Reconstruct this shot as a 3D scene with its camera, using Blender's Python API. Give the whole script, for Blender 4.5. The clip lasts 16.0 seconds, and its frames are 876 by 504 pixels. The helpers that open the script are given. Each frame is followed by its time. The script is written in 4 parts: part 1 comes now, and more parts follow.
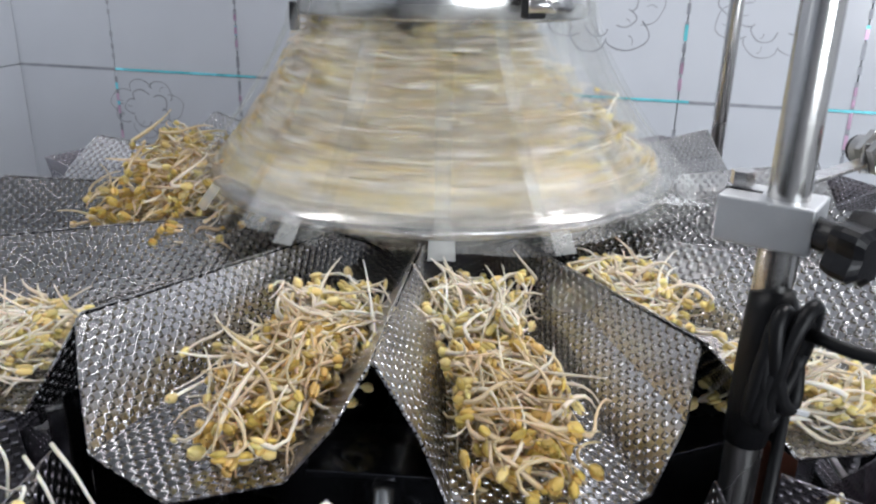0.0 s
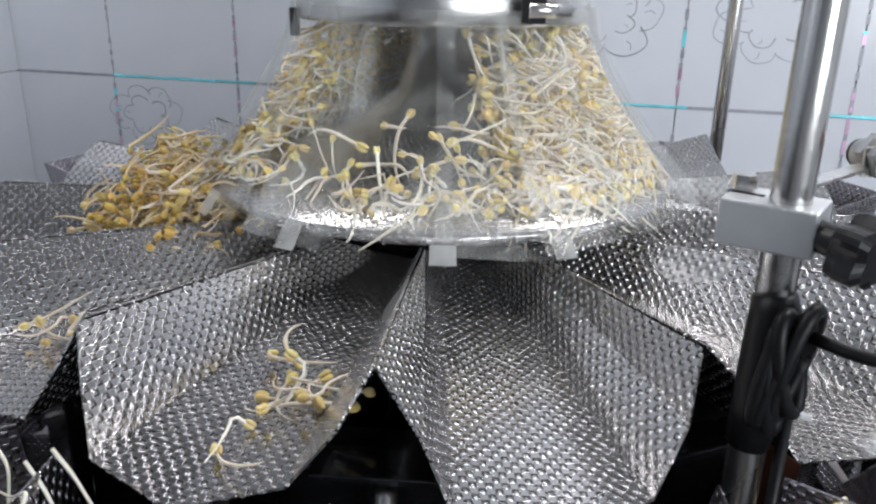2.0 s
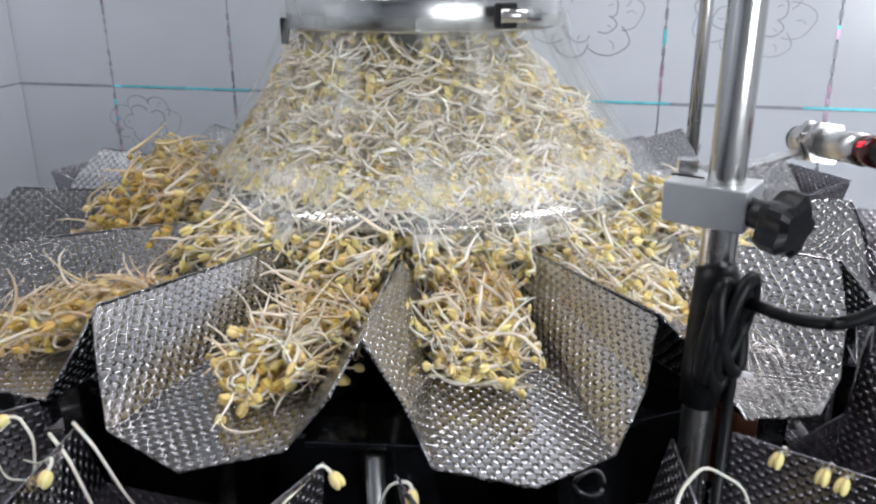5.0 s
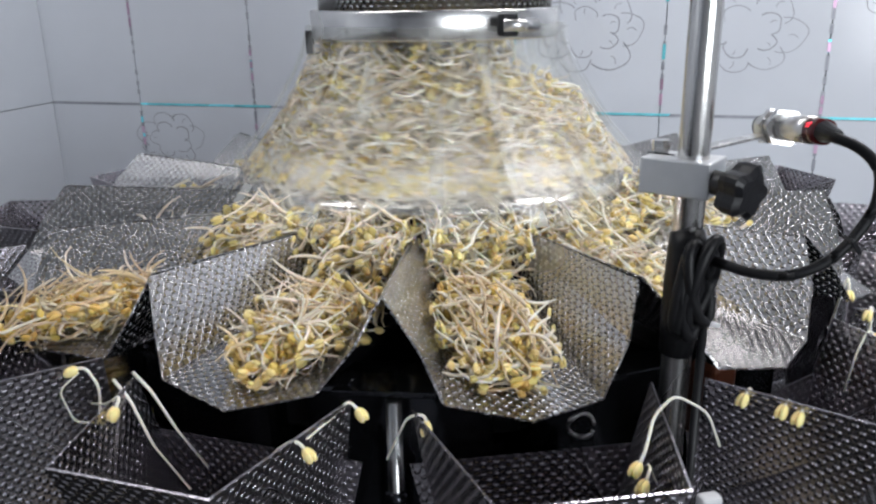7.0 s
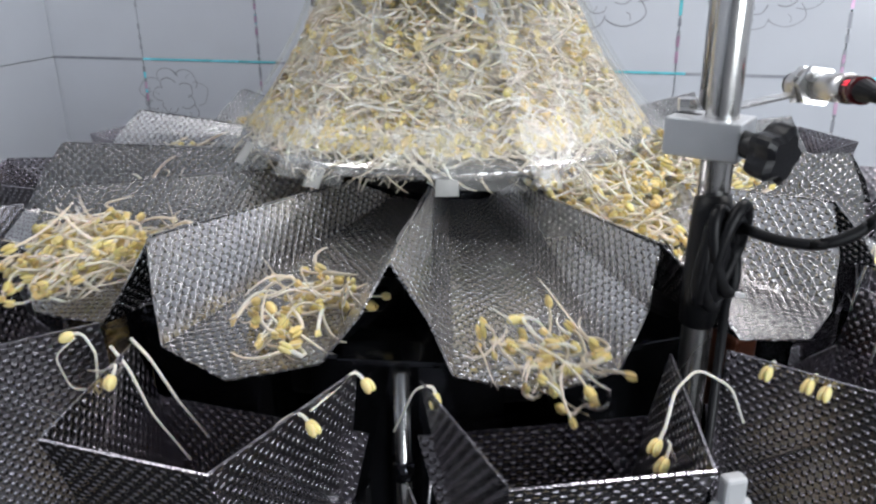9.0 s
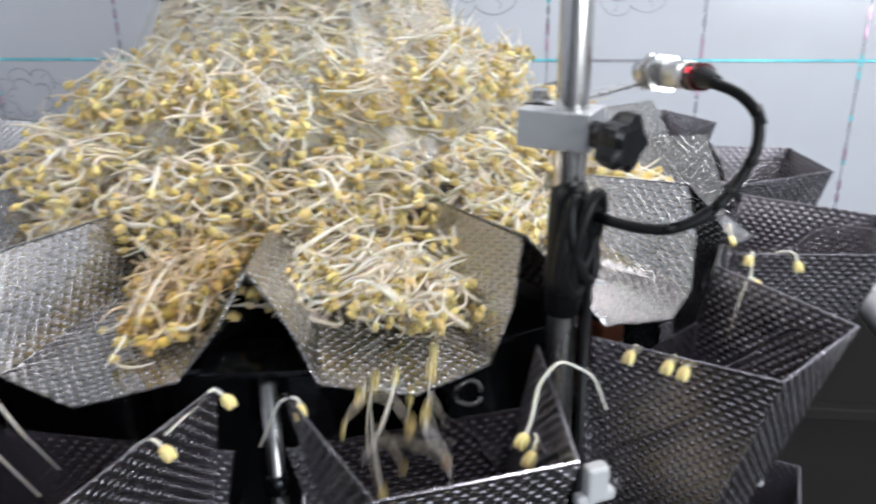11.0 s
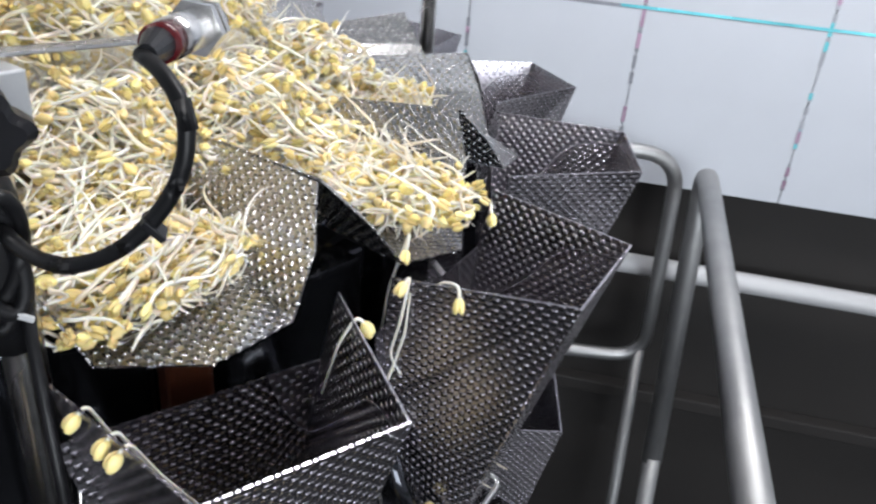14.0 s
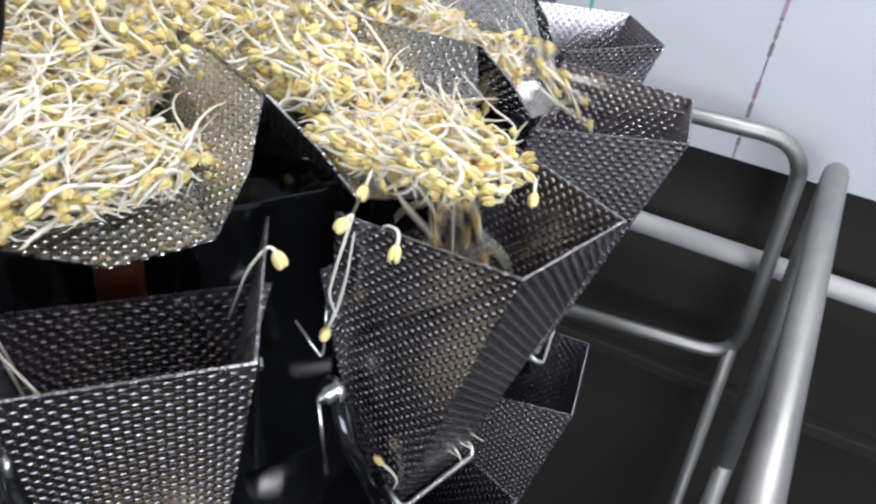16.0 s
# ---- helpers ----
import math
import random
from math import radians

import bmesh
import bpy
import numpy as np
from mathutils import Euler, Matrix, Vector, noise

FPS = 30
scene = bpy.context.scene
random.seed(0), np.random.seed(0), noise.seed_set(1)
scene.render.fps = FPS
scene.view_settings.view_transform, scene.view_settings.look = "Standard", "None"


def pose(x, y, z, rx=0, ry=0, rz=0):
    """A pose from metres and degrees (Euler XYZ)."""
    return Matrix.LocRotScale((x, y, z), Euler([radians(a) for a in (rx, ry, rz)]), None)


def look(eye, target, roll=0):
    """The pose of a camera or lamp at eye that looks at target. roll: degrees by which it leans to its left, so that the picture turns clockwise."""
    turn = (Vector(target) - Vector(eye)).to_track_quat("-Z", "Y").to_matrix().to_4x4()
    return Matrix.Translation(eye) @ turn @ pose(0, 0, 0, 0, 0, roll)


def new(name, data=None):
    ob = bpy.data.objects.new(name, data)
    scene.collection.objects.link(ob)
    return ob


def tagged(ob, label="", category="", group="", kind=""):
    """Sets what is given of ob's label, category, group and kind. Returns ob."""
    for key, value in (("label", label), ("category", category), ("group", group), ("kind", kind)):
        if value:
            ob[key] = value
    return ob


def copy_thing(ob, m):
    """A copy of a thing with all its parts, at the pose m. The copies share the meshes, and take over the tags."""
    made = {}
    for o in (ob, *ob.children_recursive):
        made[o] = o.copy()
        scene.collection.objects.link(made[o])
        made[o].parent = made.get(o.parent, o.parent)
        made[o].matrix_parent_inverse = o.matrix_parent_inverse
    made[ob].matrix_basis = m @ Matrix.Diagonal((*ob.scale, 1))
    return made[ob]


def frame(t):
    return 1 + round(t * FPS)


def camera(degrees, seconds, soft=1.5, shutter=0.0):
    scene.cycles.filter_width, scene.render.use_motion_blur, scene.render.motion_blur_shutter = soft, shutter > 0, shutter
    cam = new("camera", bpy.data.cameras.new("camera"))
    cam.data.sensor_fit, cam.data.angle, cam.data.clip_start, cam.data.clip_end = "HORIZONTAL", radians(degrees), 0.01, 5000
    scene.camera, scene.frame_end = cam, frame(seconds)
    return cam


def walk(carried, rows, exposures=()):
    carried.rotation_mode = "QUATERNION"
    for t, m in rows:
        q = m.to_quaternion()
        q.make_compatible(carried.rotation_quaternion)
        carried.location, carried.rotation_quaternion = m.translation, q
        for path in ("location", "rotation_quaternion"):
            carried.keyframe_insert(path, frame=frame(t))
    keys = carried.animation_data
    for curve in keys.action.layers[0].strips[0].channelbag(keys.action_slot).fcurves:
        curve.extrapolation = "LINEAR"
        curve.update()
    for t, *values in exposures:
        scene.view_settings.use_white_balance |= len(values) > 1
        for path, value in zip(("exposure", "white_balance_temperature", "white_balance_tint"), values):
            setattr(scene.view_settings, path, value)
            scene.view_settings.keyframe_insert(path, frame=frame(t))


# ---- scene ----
FOV = 58.02
PATH = [
    (0.0, 0.0077, -0.7563, 0.1955, 69.63, 0.57, 1.18),
    (0.5, 0.0092, -0.7544, 0.1938, 69.44, 0.76, 0.71),
    (1.0, 0.0089, -0.7562, 0.1944, 69.32, 0.54, 0.76),
    (1.5, 0.0084, -0.7566, 0.1943, 69.99, 0.52, 0.71),
    (2.0, 0.0053, -0.7566, 0.1945, 70.07, 0.41, 1.14),
    (2.5, 0.0067, -0.7541, 0.1933, 69.71, 0.15, 1.23),
    (3.0, 0.0062, -0.7533, 0.1940, 69.46, 0.63, 1.00),
    (3.5, 0.0059, -0.7555, 0.1948, 69.66, 0.40, 1.05),
    (6.0, 0.0263, -0.8531, 0.2022, 71.48, 1.10, -1.34),
    (6.5, 0.0232, -0.8746, 0.1947, 72.17, 1.71, -1.29),
    (7.0, 0.0213, -0.8844, 0.1913, 71.97, 1.40, -0.85),
    (7.5, 0.0213, -0.8819, 0.1898, 71.30, 1.12, -0.53),
    (8.0, 0.0190, -0.8739, 0.1869, 70.54, 2.02, -0.55),
    (10.5, 0.0177, -0.8485, 0.1856, 67.89, 0.24, -0.51),
    (11.0, 0.0403, -0.8462, 0.1874, 68.23, -6.13, -0.92),
    (11.5, 0.0640, -0.8417, 0.1861, 67.04, -10.15, -1.64),
    (12.0, 0.1097, -0.8354, 0.1912, 66.80, -14.19, -1.93),
    (12.5, 0.1977, -0.7927, 0.1892, 66.20, -13.57, 0.51),
    (13.0, 0.2953, -0.7514, 0.1945, 64.45, -9.22, 2.79),
    (13.5, 0.3366, -0.7192, 0.1911, 62.14, -5.61, 5.46),
    (14.0, 0.3520, -0.7064, 0.1903, 61.98, -2.64, 5.11),
    (14.5, 0.3844, -0.6791, 0.1922, 60.53, 4.30, 6.65),
    (15.0, 0.4570, -0.6267, 0.1834, 57.90, 6.56, 10.83),
    (15.5, 0.4732, -0.6402, 0.1748, 57.33, 7.52, 9.28),
    (16.0, 0.4687, -0.6559, 0.1761, 57.37, 9.54, 8.22),
]


def held(x, y, z, rx, rz, roll):
    return pose(x, y, z, rx, 0, rz) @ pose(0, 0, 0, 0, 0, roll)


cam = camera(FOV, 16.0, soft=2.4, shutter=0.5)
walk(cam, [(t, held(*r)) for t, *r in PATH], exposures=[(0.0, -0.2), (3.7, -0.2), (8.2, -0.26), (10.3, -0.04), (16.0, 0.06)])

# ---- world and light ----
world = bpy.data.worlds.new("sky")
scene.world = world
world.use_nodes = True
wn = world.node_tree
sky = wn.nodes.new("ShaderNodeTexSky")
sky.sky_type, sky.sun_disc, sky.sun_elevation, sky.sun_rotation = "NISHITA", False, radians(40), radians(200)
wn.links.new(sky.outputs[0], wn.nodes["Background"].inputs[0])
wn.nodes["Background"].inputs[1].default_value = 0.06
scene.view_settings.exposure = 0.0


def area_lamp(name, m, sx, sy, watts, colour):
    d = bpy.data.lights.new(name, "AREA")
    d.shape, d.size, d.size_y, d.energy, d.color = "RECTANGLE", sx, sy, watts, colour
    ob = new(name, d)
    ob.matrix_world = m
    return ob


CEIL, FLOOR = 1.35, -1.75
# Lamp just inside the unseen window, then two added ceiling strips out of view.
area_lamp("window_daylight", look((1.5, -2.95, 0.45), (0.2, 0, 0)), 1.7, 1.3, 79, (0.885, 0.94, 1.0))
area_lamp("unseen_ceiling_glow", pose(-0.75, -0.15, CEIL - 0.09), 1.1, 0.16, 9.5, (0.99, 0.98, 0.99))
area_lamp("unseen_ceiling_glow", pose(0.95, 0.0, CEIL - 0.09), 1.1, 0.16, 22, (0.98, 0.97, 0.99))


# ---- materials ----
def mat(name, colour, rough=0.5, metal=0.0, scale=30.0, vary=0.15, bump=0.0, bump_scale=200.0, rough_vary=0.1, spec=0.5, alpha=1.0, trans=0.0, coat=0.0, island=0.0):
    m = bpy.data.materials.new(name)
    m.use_nodes = True
    t = m.node_tree
    b = t.nodes["Principled BSDF"]
    co = t.nodes.new("ShaderNodeTexCoord")
    n1 = t.nodes.new("ShaderNodeTexNoise")
    n1.inputs["Scale"].default_value, n1.inputs["Detail"].default_value = scale, 6
    n2 = t.nodes.new("ShaderNodeTexNoise")
    n2.inputs["Scale"].default_value, n2.inputs["Detail"].default_value = scale * 0.13, 3
    t.links.new(co.outputs["Object"], n1.inputs[0])
    t.links.new(co.outputs["Object"], n2.inputs[0])
    add = t.nodes.new("ShaderNodeMath")
    add.operation = "ADD"
    t.links.new(n1.outputs[0], add.inputs[0])
    t.links.new(n2.outputs[0], add.inputs[1])
    mr = t.nodes.new("ShaderNodeMapRange")
    mr.inputs[1].default_value, mr.inputs[2].default_value = 0.65, 1.35
    mr.inputs[3].default_value, mr.inputs[4].default_value = 1 - vary, 1 + vary
    t.links.new(add.outputs[0], mr.inputs[0])
    mul = t.nodes.new("ShaderNodeVectorMath")
    mul.operation = "MULTIPLY"
    mul.inputs[0].default_value = colour
    t.links.new(mr.outputs[0], mul.inputs[1])
    src = mul.outputs[0]
    if island:
        geo = t.nodes.new("ShaderNodeNewGeometry")
        hs = t.nodes.new("ShaderNodeHueSaturation")
        r2 = t.nodes.new("ShaderNodeMapRange")
        r2.inputs[3].default_value, r2.inputs[4].default_value = 1 - island, 1 + island * 0.7
        t.links.new(geo.outputs["Random Per Island"], r2.inputs[0])
        t.links.new(r2.outputs[0], hs.inputs["Value"])
        t.links.new(src, hs.inputs["Color"])
        r3 = t.nodes.new("ShaderNodeMapRange")
        r3.inputs[3].default_value, r3.inputs[4].default_value = 0.484, 0.514
        w = t.nodes.new("ShaderNodeTexWhiteNoise")
        w.noise_dimensions = "1D"
        t.links.new(geo.outputs["Random Per Island"], w.inputs["W"])
        t.links.new(w.outputs[0], r3.inputs[0])
        t.links.new(r3.outputs[0], hs.inputs["Hue"])
        src = hs.outputs[0]
    t.links.new(src, b.inputs["Base Color"])
    rr = t.nodes.new("ShaderNodeMapRange")
    rr.inputs[1].default_value, rr.inputs[2].default_value = 0.3, 0.7
    rr.inputs[3].default_value, rr.inputs[4].default_value = max(0, rough - rough_vary), min(1, rough + rough_vary)
    t.links.new(n2.outputs[0], rr.inputs[0])
    t.links.new(rr.outputs[0], b.inputs["Roughness"])
    b.inputs["Metallic"].default_value = metal
    b.inputs["Specular IOR Level"].default_value = spec
    b.inputs["Transmission Weight"].default_value = trans
    b.inputs["Coat Weight"].default_value = coat
    b.inputs["Alpha"].default_value = alpha
    if bump:
        n3 = t.nodes.new("ShaderNodeTexNoise")
        n3.inputs["Scale"].default_value, n3.inputs["Detail"].default_value = bump_scale, 4
        t.links.new(co.outputs["Object"], n3.inputs[0])
        bp = t.nodes.new("ShaderNodeBump")
        bp.inputs["Strength"].default_value, bp.inputs["Distance"].default_value = bump, 0.001
        t.links.new(n3.outputs[0], bp.inputs["Height"])
        t.links.new(bp.outputs[0], b.inputs["Normal"])
    return m


def dimple_mat(name, colour, pitch, rough, height, smear=0.12):
    """Embossed stainless sheet: a diamond lattice of round dimples, in the sheet's own metres (UV)."""
    m = mat(name, colour, rough, 1.0, 14.0, smear, 0.0)
    t = m.node_tree
    b = t.nodes["Principled BSDF"]
    uv = t.nodes.new("ShaderNodeUVMap")
    sep = t.nodes.new("ShaderNodeSeparateXYZ")
    t.links.new(uv.outputs[0], sep.inputs[0])
    waves = []
    for axis in (0, 1):
        mu = t.nodes.new("ShaderNodeMath")
        mu.operation = "MULTIPLY"
        mu.inputs[1].default_value = math.pi / pitch
        t.links.new(sep.outputs[axis], mu.inputs[0])
        sn = t.nodes.new("ShaderNodeMath")
        sn.operation = "SINE"
        t.links.new(mu.outputs[0], sn.inputs[0])
        waves.append(sn)
    pr = t.nodes.new("ShaderNodeMath")
    pr.operation = "MULTIPLY"
    t.links.new(waves[0].outputs[0], pr.inputs[0])
    t.links.new(waves[1].outputs[0], pr.inputs[1])
    mr = t.nodes.new("ShaderNodeMapRange")
    mr.interpolation_type = "SMOOTHSTEP"
    mr.inputs[1].default_value, mr.inputs[2].default_value = -0.05, 0.8
    t.links.new(pr.outputs[0], mr.inputs[0])
    bp = t.nodes.new("ShaderNodeBump")
    bp.inputs["Strength"].default_value, bp.inputs["Distance"].default_value = 1.0, height
    t.links.new(mr.outputs[0], bp.inputs["Height"])
    t.links.new(bp.outputs[0], b.inputs["Normal"])
    return m


DIMPLE = dimple_mat("dimpled stainless", (0.5, 0.49, 0.49), 0.0045, 0.19, 0.0018)
DIMPLE_H = dimple_mat("dimpled hopper steel", (0.38, 0.36, 0.39), 0.0044, 0.27, 0.0013)
STEEL = mat("brushed steel", (0.62, 0.61, 0.6), 0.25, 1.0, 60, 0.08, 0.1, 300)
ALU = mat("anodised aluminium", (0.66, 0.67, 0.68), 0.45, 0.85, 80, 0.05, 0.15, 900)
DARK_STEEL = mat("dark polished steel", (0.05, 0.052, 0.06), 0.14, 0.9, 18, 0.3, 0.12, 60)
BLACK = mat("black plastic", (0.008, 0.008, 0.01), 0.36, 0.0, 60, 0.2, 0.15, 700, spec=0.3)
CABLE = mat("black cable rubber", (0.006, 0.006, 0.007), 0.42, 0.0, 90, 0.2, 0.1, 500, spec=0.22)
TILE = mat("white glazed tile", (0.585, 0.61, 0.66), 0.16, 0.0, 9, 0.03, 0.03, 25, 0.05)
GROUT = mat("grey metallic grout", (0.5, 0.51, 0.54), 0.4, 0.2, 40, 0.45, 0.3, 300)
LINE = mat("grey tile drawing", (0.3, 0.31, 0.35), 0.35, 0.2, 60, 0.3)
FOIL = mat("cyan foil strip", (0.2, 0.75, 0.85), 0.25, 0.4, 30, 0.3)
LOWER = mat("dark grey wall panel", (0.015, 0.013, 0.012), 0.75, 0.0, 4, 0.35, 0.2, 40, 0.15)
BROWN_STREAKS = mat("brown streaks", (0.06, 0.044, 0.032), 0.75, 0.0, 14, 0.5)
COPPER = mat("brown coil", (0.16, 0.05, 0.025), 0.4, 0.3, 30, 0.4)
FLOORM = mat("wet grey floor", (0.035, 0.035, 0.037), 0.3, 0.0, 5, 0.4, 0.3, 60, 0.2)
PLASTER = mat("white plaster", (0.74, 0.75, 0.77), 0.75, 0.0, 3, 0.05, 0.2, 80)
# Ceiling out of view, greyed so that the pans mirror it darker.
CEILM = mat("grey unseen ceiling", (0.3, 0.31, 0.33), 0.7, 0.0, 3, 0.1, 0.2, 80)
PINK = mat("pink foil fleck", (0.6, 0.4, 0.55), 0.25, 0.5, 30, 0.3)
PIPE_W = mat("white plastic pipe", (0.52, 0.52, 0.53), 0.4, 0.0, 12, 0.1, 0.05, 200)
TUBE_G = mat("satin steel tube", (0.35, 0.35, 0.35), 0.5, 0.85, 30, 0.12, 0.1, 300)
STEM = mat("sprout stem", (0.9, 0.86, 0.76), 0.36, 0.0, 90, 0.1, 0.2, 500, 0.1, island=0.16)
BEAN = mat("sprout bean", (0.84, 0.69, 0.31), 0.34, 0.0, 120, 0.18, 0.2, 600, 0.1, island=0.25)
STEM_MID = mat("cream sprout stem", (0.79, 0.7, 0.56), 0.38, 0.0, 90, 0.12, 0.2, 500, 0.1, island=0.22)
BEAN_MID = mat("cream sprout bean", (0.76, 0.6, 0.24), 0.35, 0.0, 120, 0.18, 0.2, 600, 0.1, island=0.28)
STEM_OLD = mat("browned sprout stem", (0.68, 0.53, 0.33), 0.4, 0.0, 90, 0.15, 0.2, 500, 0.1, island=0.3)
BEAN_OLD = mat("browned sprout bean", (0.64, 0.44, 0.12), 0.36, 0.0, 120, 0.2, 0.2, 600, 0.1, island=0.3)
for sm in (STEM, BEAN, STEM_MID, BEAN_MID, STEM_OLD, BEAN_OLD):
    sm.node_tree.nodes["Principled BSDF"].inputs["Subsurface Weight"].default_value = 0.25
    sm.node_tree.nodes["Principled BSDF"].inputs["Subsurface Radius"].default_value = (0.004, 0.003, 0.0015)
RED_RING = mat("dark red lens", (0.07, 0.006, 0.008), 0.2)
GLOW_RED = mat("red indicator", (0.7, 0.02, 0.03), 0.3)
GLOW_RED.node_tree.nodes["Principled BSDF"].inputs["Emission Color"].default_value = (1, 0.02, 0.05, 1)
GLOW_RED.node_tree.nodes["Principled BSDF"].inputs["Emission Strength"].default_value = 2.0
# Glowing face of the added ceiling strips, which stay out of view.
LAMP = mat("added lamp diffuser", (0.9, 0.9, 0.9), 0.4)
LAMP.node_tree.nodes["Principled BSDF"].inputs["Emission Color"].default_value = (0.97, 0.98, 1, 1)
LAMP.node_tree.nodes["Principled BSDF"].inputs["Emission Strength"].default_value = 3.0


def film_mat(name, lo_hi):
    """Thin clear plastic: mostly see-through, with a glossy skin and a faint milky haze."""
    m = bpy.data.materials.new(name)
    m.use_nodes = True
    t = m.node_tree
    out = t.nodes["Material Output"]
    t.nodes.remove(t.nodes["Principled BSDF"])
    tr, gl, df = (t.nodes.new(n) for n in ("ShaderNodeBsdfTransparent", "ShaderNodeBsdfGlossy", "ShaderNodeBsdfDiffuse"))
    gl.inputs["Roughness"].default_value = 0.27
    df.inputs["Color"].default_value = (0.75, 0.76, 0.74, 1)
    tr.inputs["Color"].default_value = (0.96, 0.965, 0.955, 1)
    lw = t.nodes.new("ShaderNodeLayerWeight")
    lw.inputs[0].default_value = 0.25
    fr = t.nodes.new("ShaderNodeMapRange")
    fr.inputs[3].default_value, fr.inputs[4].default_value = 0.025, 0.13
    t.links.new(lw.outputs["Facing"], fr.inputs[0])
    no = t.nodes.new("ShaderNodeTexNoise")
    no.inputs["Scale"].default_value = 18
    no.inputs["Detail"].default_value = 4
    co = t.nodes.new("ShaderNodeTexCoord")
    t.links.new(co.outputs["Object"], no.inputs[0])
    mr = t.nodes.new("ShaderNodeMapRange")
    mr.inputs[1].default_value, mr.inputs[2].default_value, mr.inputs[3].default_value, mr.inputs[4].default_value = lo_hi[0], lo_hi[1], lo_hi[2], lo_hi[3]
    t.links.new(no.outputs[0], mr.inputs[0])
    m1, m2 = t.nodes.new("ShaderNodeMixShader"), t.nodes.new("ShaderNodeMixShader")
    t.links.new(mr.outputs[0], m1.inputs[0])
    t.links.new(tr.outputs[0], m1.inputs[1])
    t.links.new(df.outputs[0], m1.inputs[2])
    t.links.new(fr.outputs[0], m2.inputs[0])
    t.links.new(m1.outputs[0], m2.inputs[1])
    t.links.new(gl.outputs[0], m2.inputs[2])
    t.links.new(m2.outputs[0], out.inputs[0])
    bp = t.nodes.new("ShaderNodeBump")
    bp.inputs["Strength"].default_value, bp.inputs["Distance"].default_value = 0.25, 0.004
    t.links.new(no.outputs[0], bp.inputs["Height"])
    t.links.new(bp.outputs[0], gl.inputs["Normal"])
    return m


FILM = film_mat("clear plastic film", (0.42, 0.72, 0.03, 0.26))
TAPE = film_mat("clear tape", (0.3, 0.7, 0.2, 0.5))


# ---- mesh helpers ----
def part(name, bm, material, parent=None, label="", smooth=False):
    me = bpy.data.meshes.new(name)
    bm.to_mesh(me)
    bm.free()
    for p in me.polygons:
        p.use_smooth = smooth
    me.materials.append(material)
    ob = new(name, me)
    if parent is not None:
        ob.parent = parent
    return tagged(ob, label)


def thing(name, m, label, category, group="", kind=""):
    ob = new(name)
    ob.empty_display_size = 0.02
    ob.matrix_world = m
    return tagged(ob, label, category, group, kind)


def box(bm, x0, x1, y0, y1, z0, z1, bev=0.0, m=None):
    g = bmesh.ops.create_cube(bm, size=1)
    bmesh.ops.transform(bm, matrix=Matrix.LocRotScale(((x0 + x1) / 2, (y0 + y1) / 2, (z0 + z1) / 2), None, (x1 - x0, y1 - y0, z1 - z0)), verts=g["verts"])
    vs = g["verts"]
    if bev:
        es = list({e for v in vs for e in v.link_edges})
        r = bmesh.ops.bevel(bm, geom=es, offset=bev, segments=2, affect="EDGES", profile=0.5)
        vs = list({v for v in r["verts"]} | {v for v in vs if v.is_valid})
    if m is not None:
        bmesh.ops.transform(bm, matrix=m, verts=vs)
    return bm


def boxed(*a, **k):
    return box(bmesh.new(), *a, **k)


def tube_path(pts, r, sides=14, bm=None, cap=True):
    """A round tube along a line of points."""
    bm = bm or bmesh.new()
    pts = [Vector(p) for p in pts]
    rings = []
    up = Vector((0.13, 0.2, 1)).normalized()
    for i, p in enumerate(pts):
        d = (pts[min(i + 1, len(pts) - 1)] - pts[max(i - 1, 0)]).normalized()
        a = d.cross(up)
        if a.length < 0.05:
            a = d.cross(Vector((1, 0, 0)))
        a.normalize()
        b = d.cross(a)
        up = b if b.dot(up) > 0 else -b
        rr = r[i] if isinstance(r, (list, tuple)) else r
        rings.append([bm.verts.new(p + rr * (math.cos(q) * a + math.sin(q) * up)) for q in [2 * math.pi * k / sides for k in range(sides)]])
    for r0, r1 in zip(rings, rings[1:]):
        for k in range(sides):
            bm.faces.new((r0[k], r0[(k + 1) % sides], r1[(k + 1) % sides], r1[k]))
    if cap:
        bm.faces.new(rings[0])
        bm.faces.new(rings[-1])
    bmesh.ops.recalc_face_normals(bm, faces=bm.faces)
    return bm


def rounded(pts, r, n=6):
    """A polyline with its corners rounded."""
    pts = [Vector(p) for p in pts]
    out = [pts[0]]
    for a, b, c in zip(pts, pts[1:], pts[2:]):
        p, q = b + (a - b).normalized() * r, b + (c - b).normalized() * r
        for k in range(n + 1):
            t = k / n
            out.append((1 - t) ** 2 * p + 2 * t * (1 - t) * b + t * t * q)
    return out + [pts[-1]]


def lathe(profile, sides=64, bm=None, a0=0.0, a1=2 * math.pi):
    bm = bm or bmesh.new()
    full = abs(a1 - a0 - 2 * math.pi) < 1e-6
    n = sides if full else sides + 1
    rows = [[bm.verts.new((r * math.cos(a), r * math.sin(a), z)) for a in [a0 + (a1 - a0) * k / sides for k in range(n)]] for r, z in profile]
    uv = bm.loops.layers.uv.verify()
    ln = 0.0
    for (p0, p1), r0, r1 in zip(zip(profile, profile[1:]), rows, rows[1:]):
        l1 = ln + math.hypot(p1[0] - p0[0], p1[1] - p0[1])
        for k in range(sides):
            f = bm.faces.new((r0[k], r0[(k + 1) % n], r1[(k + 1) % n], r1[k]))
            st = 2 * math.pi * 0.15 / 72
            for loop, (u, v) in zip(f.loops, ((k, ln), (k + 1, ln), (k + 1, l1), (k, l1))):
                loop[uv].uv = (u * st, v)
        ln = l1
    return bm


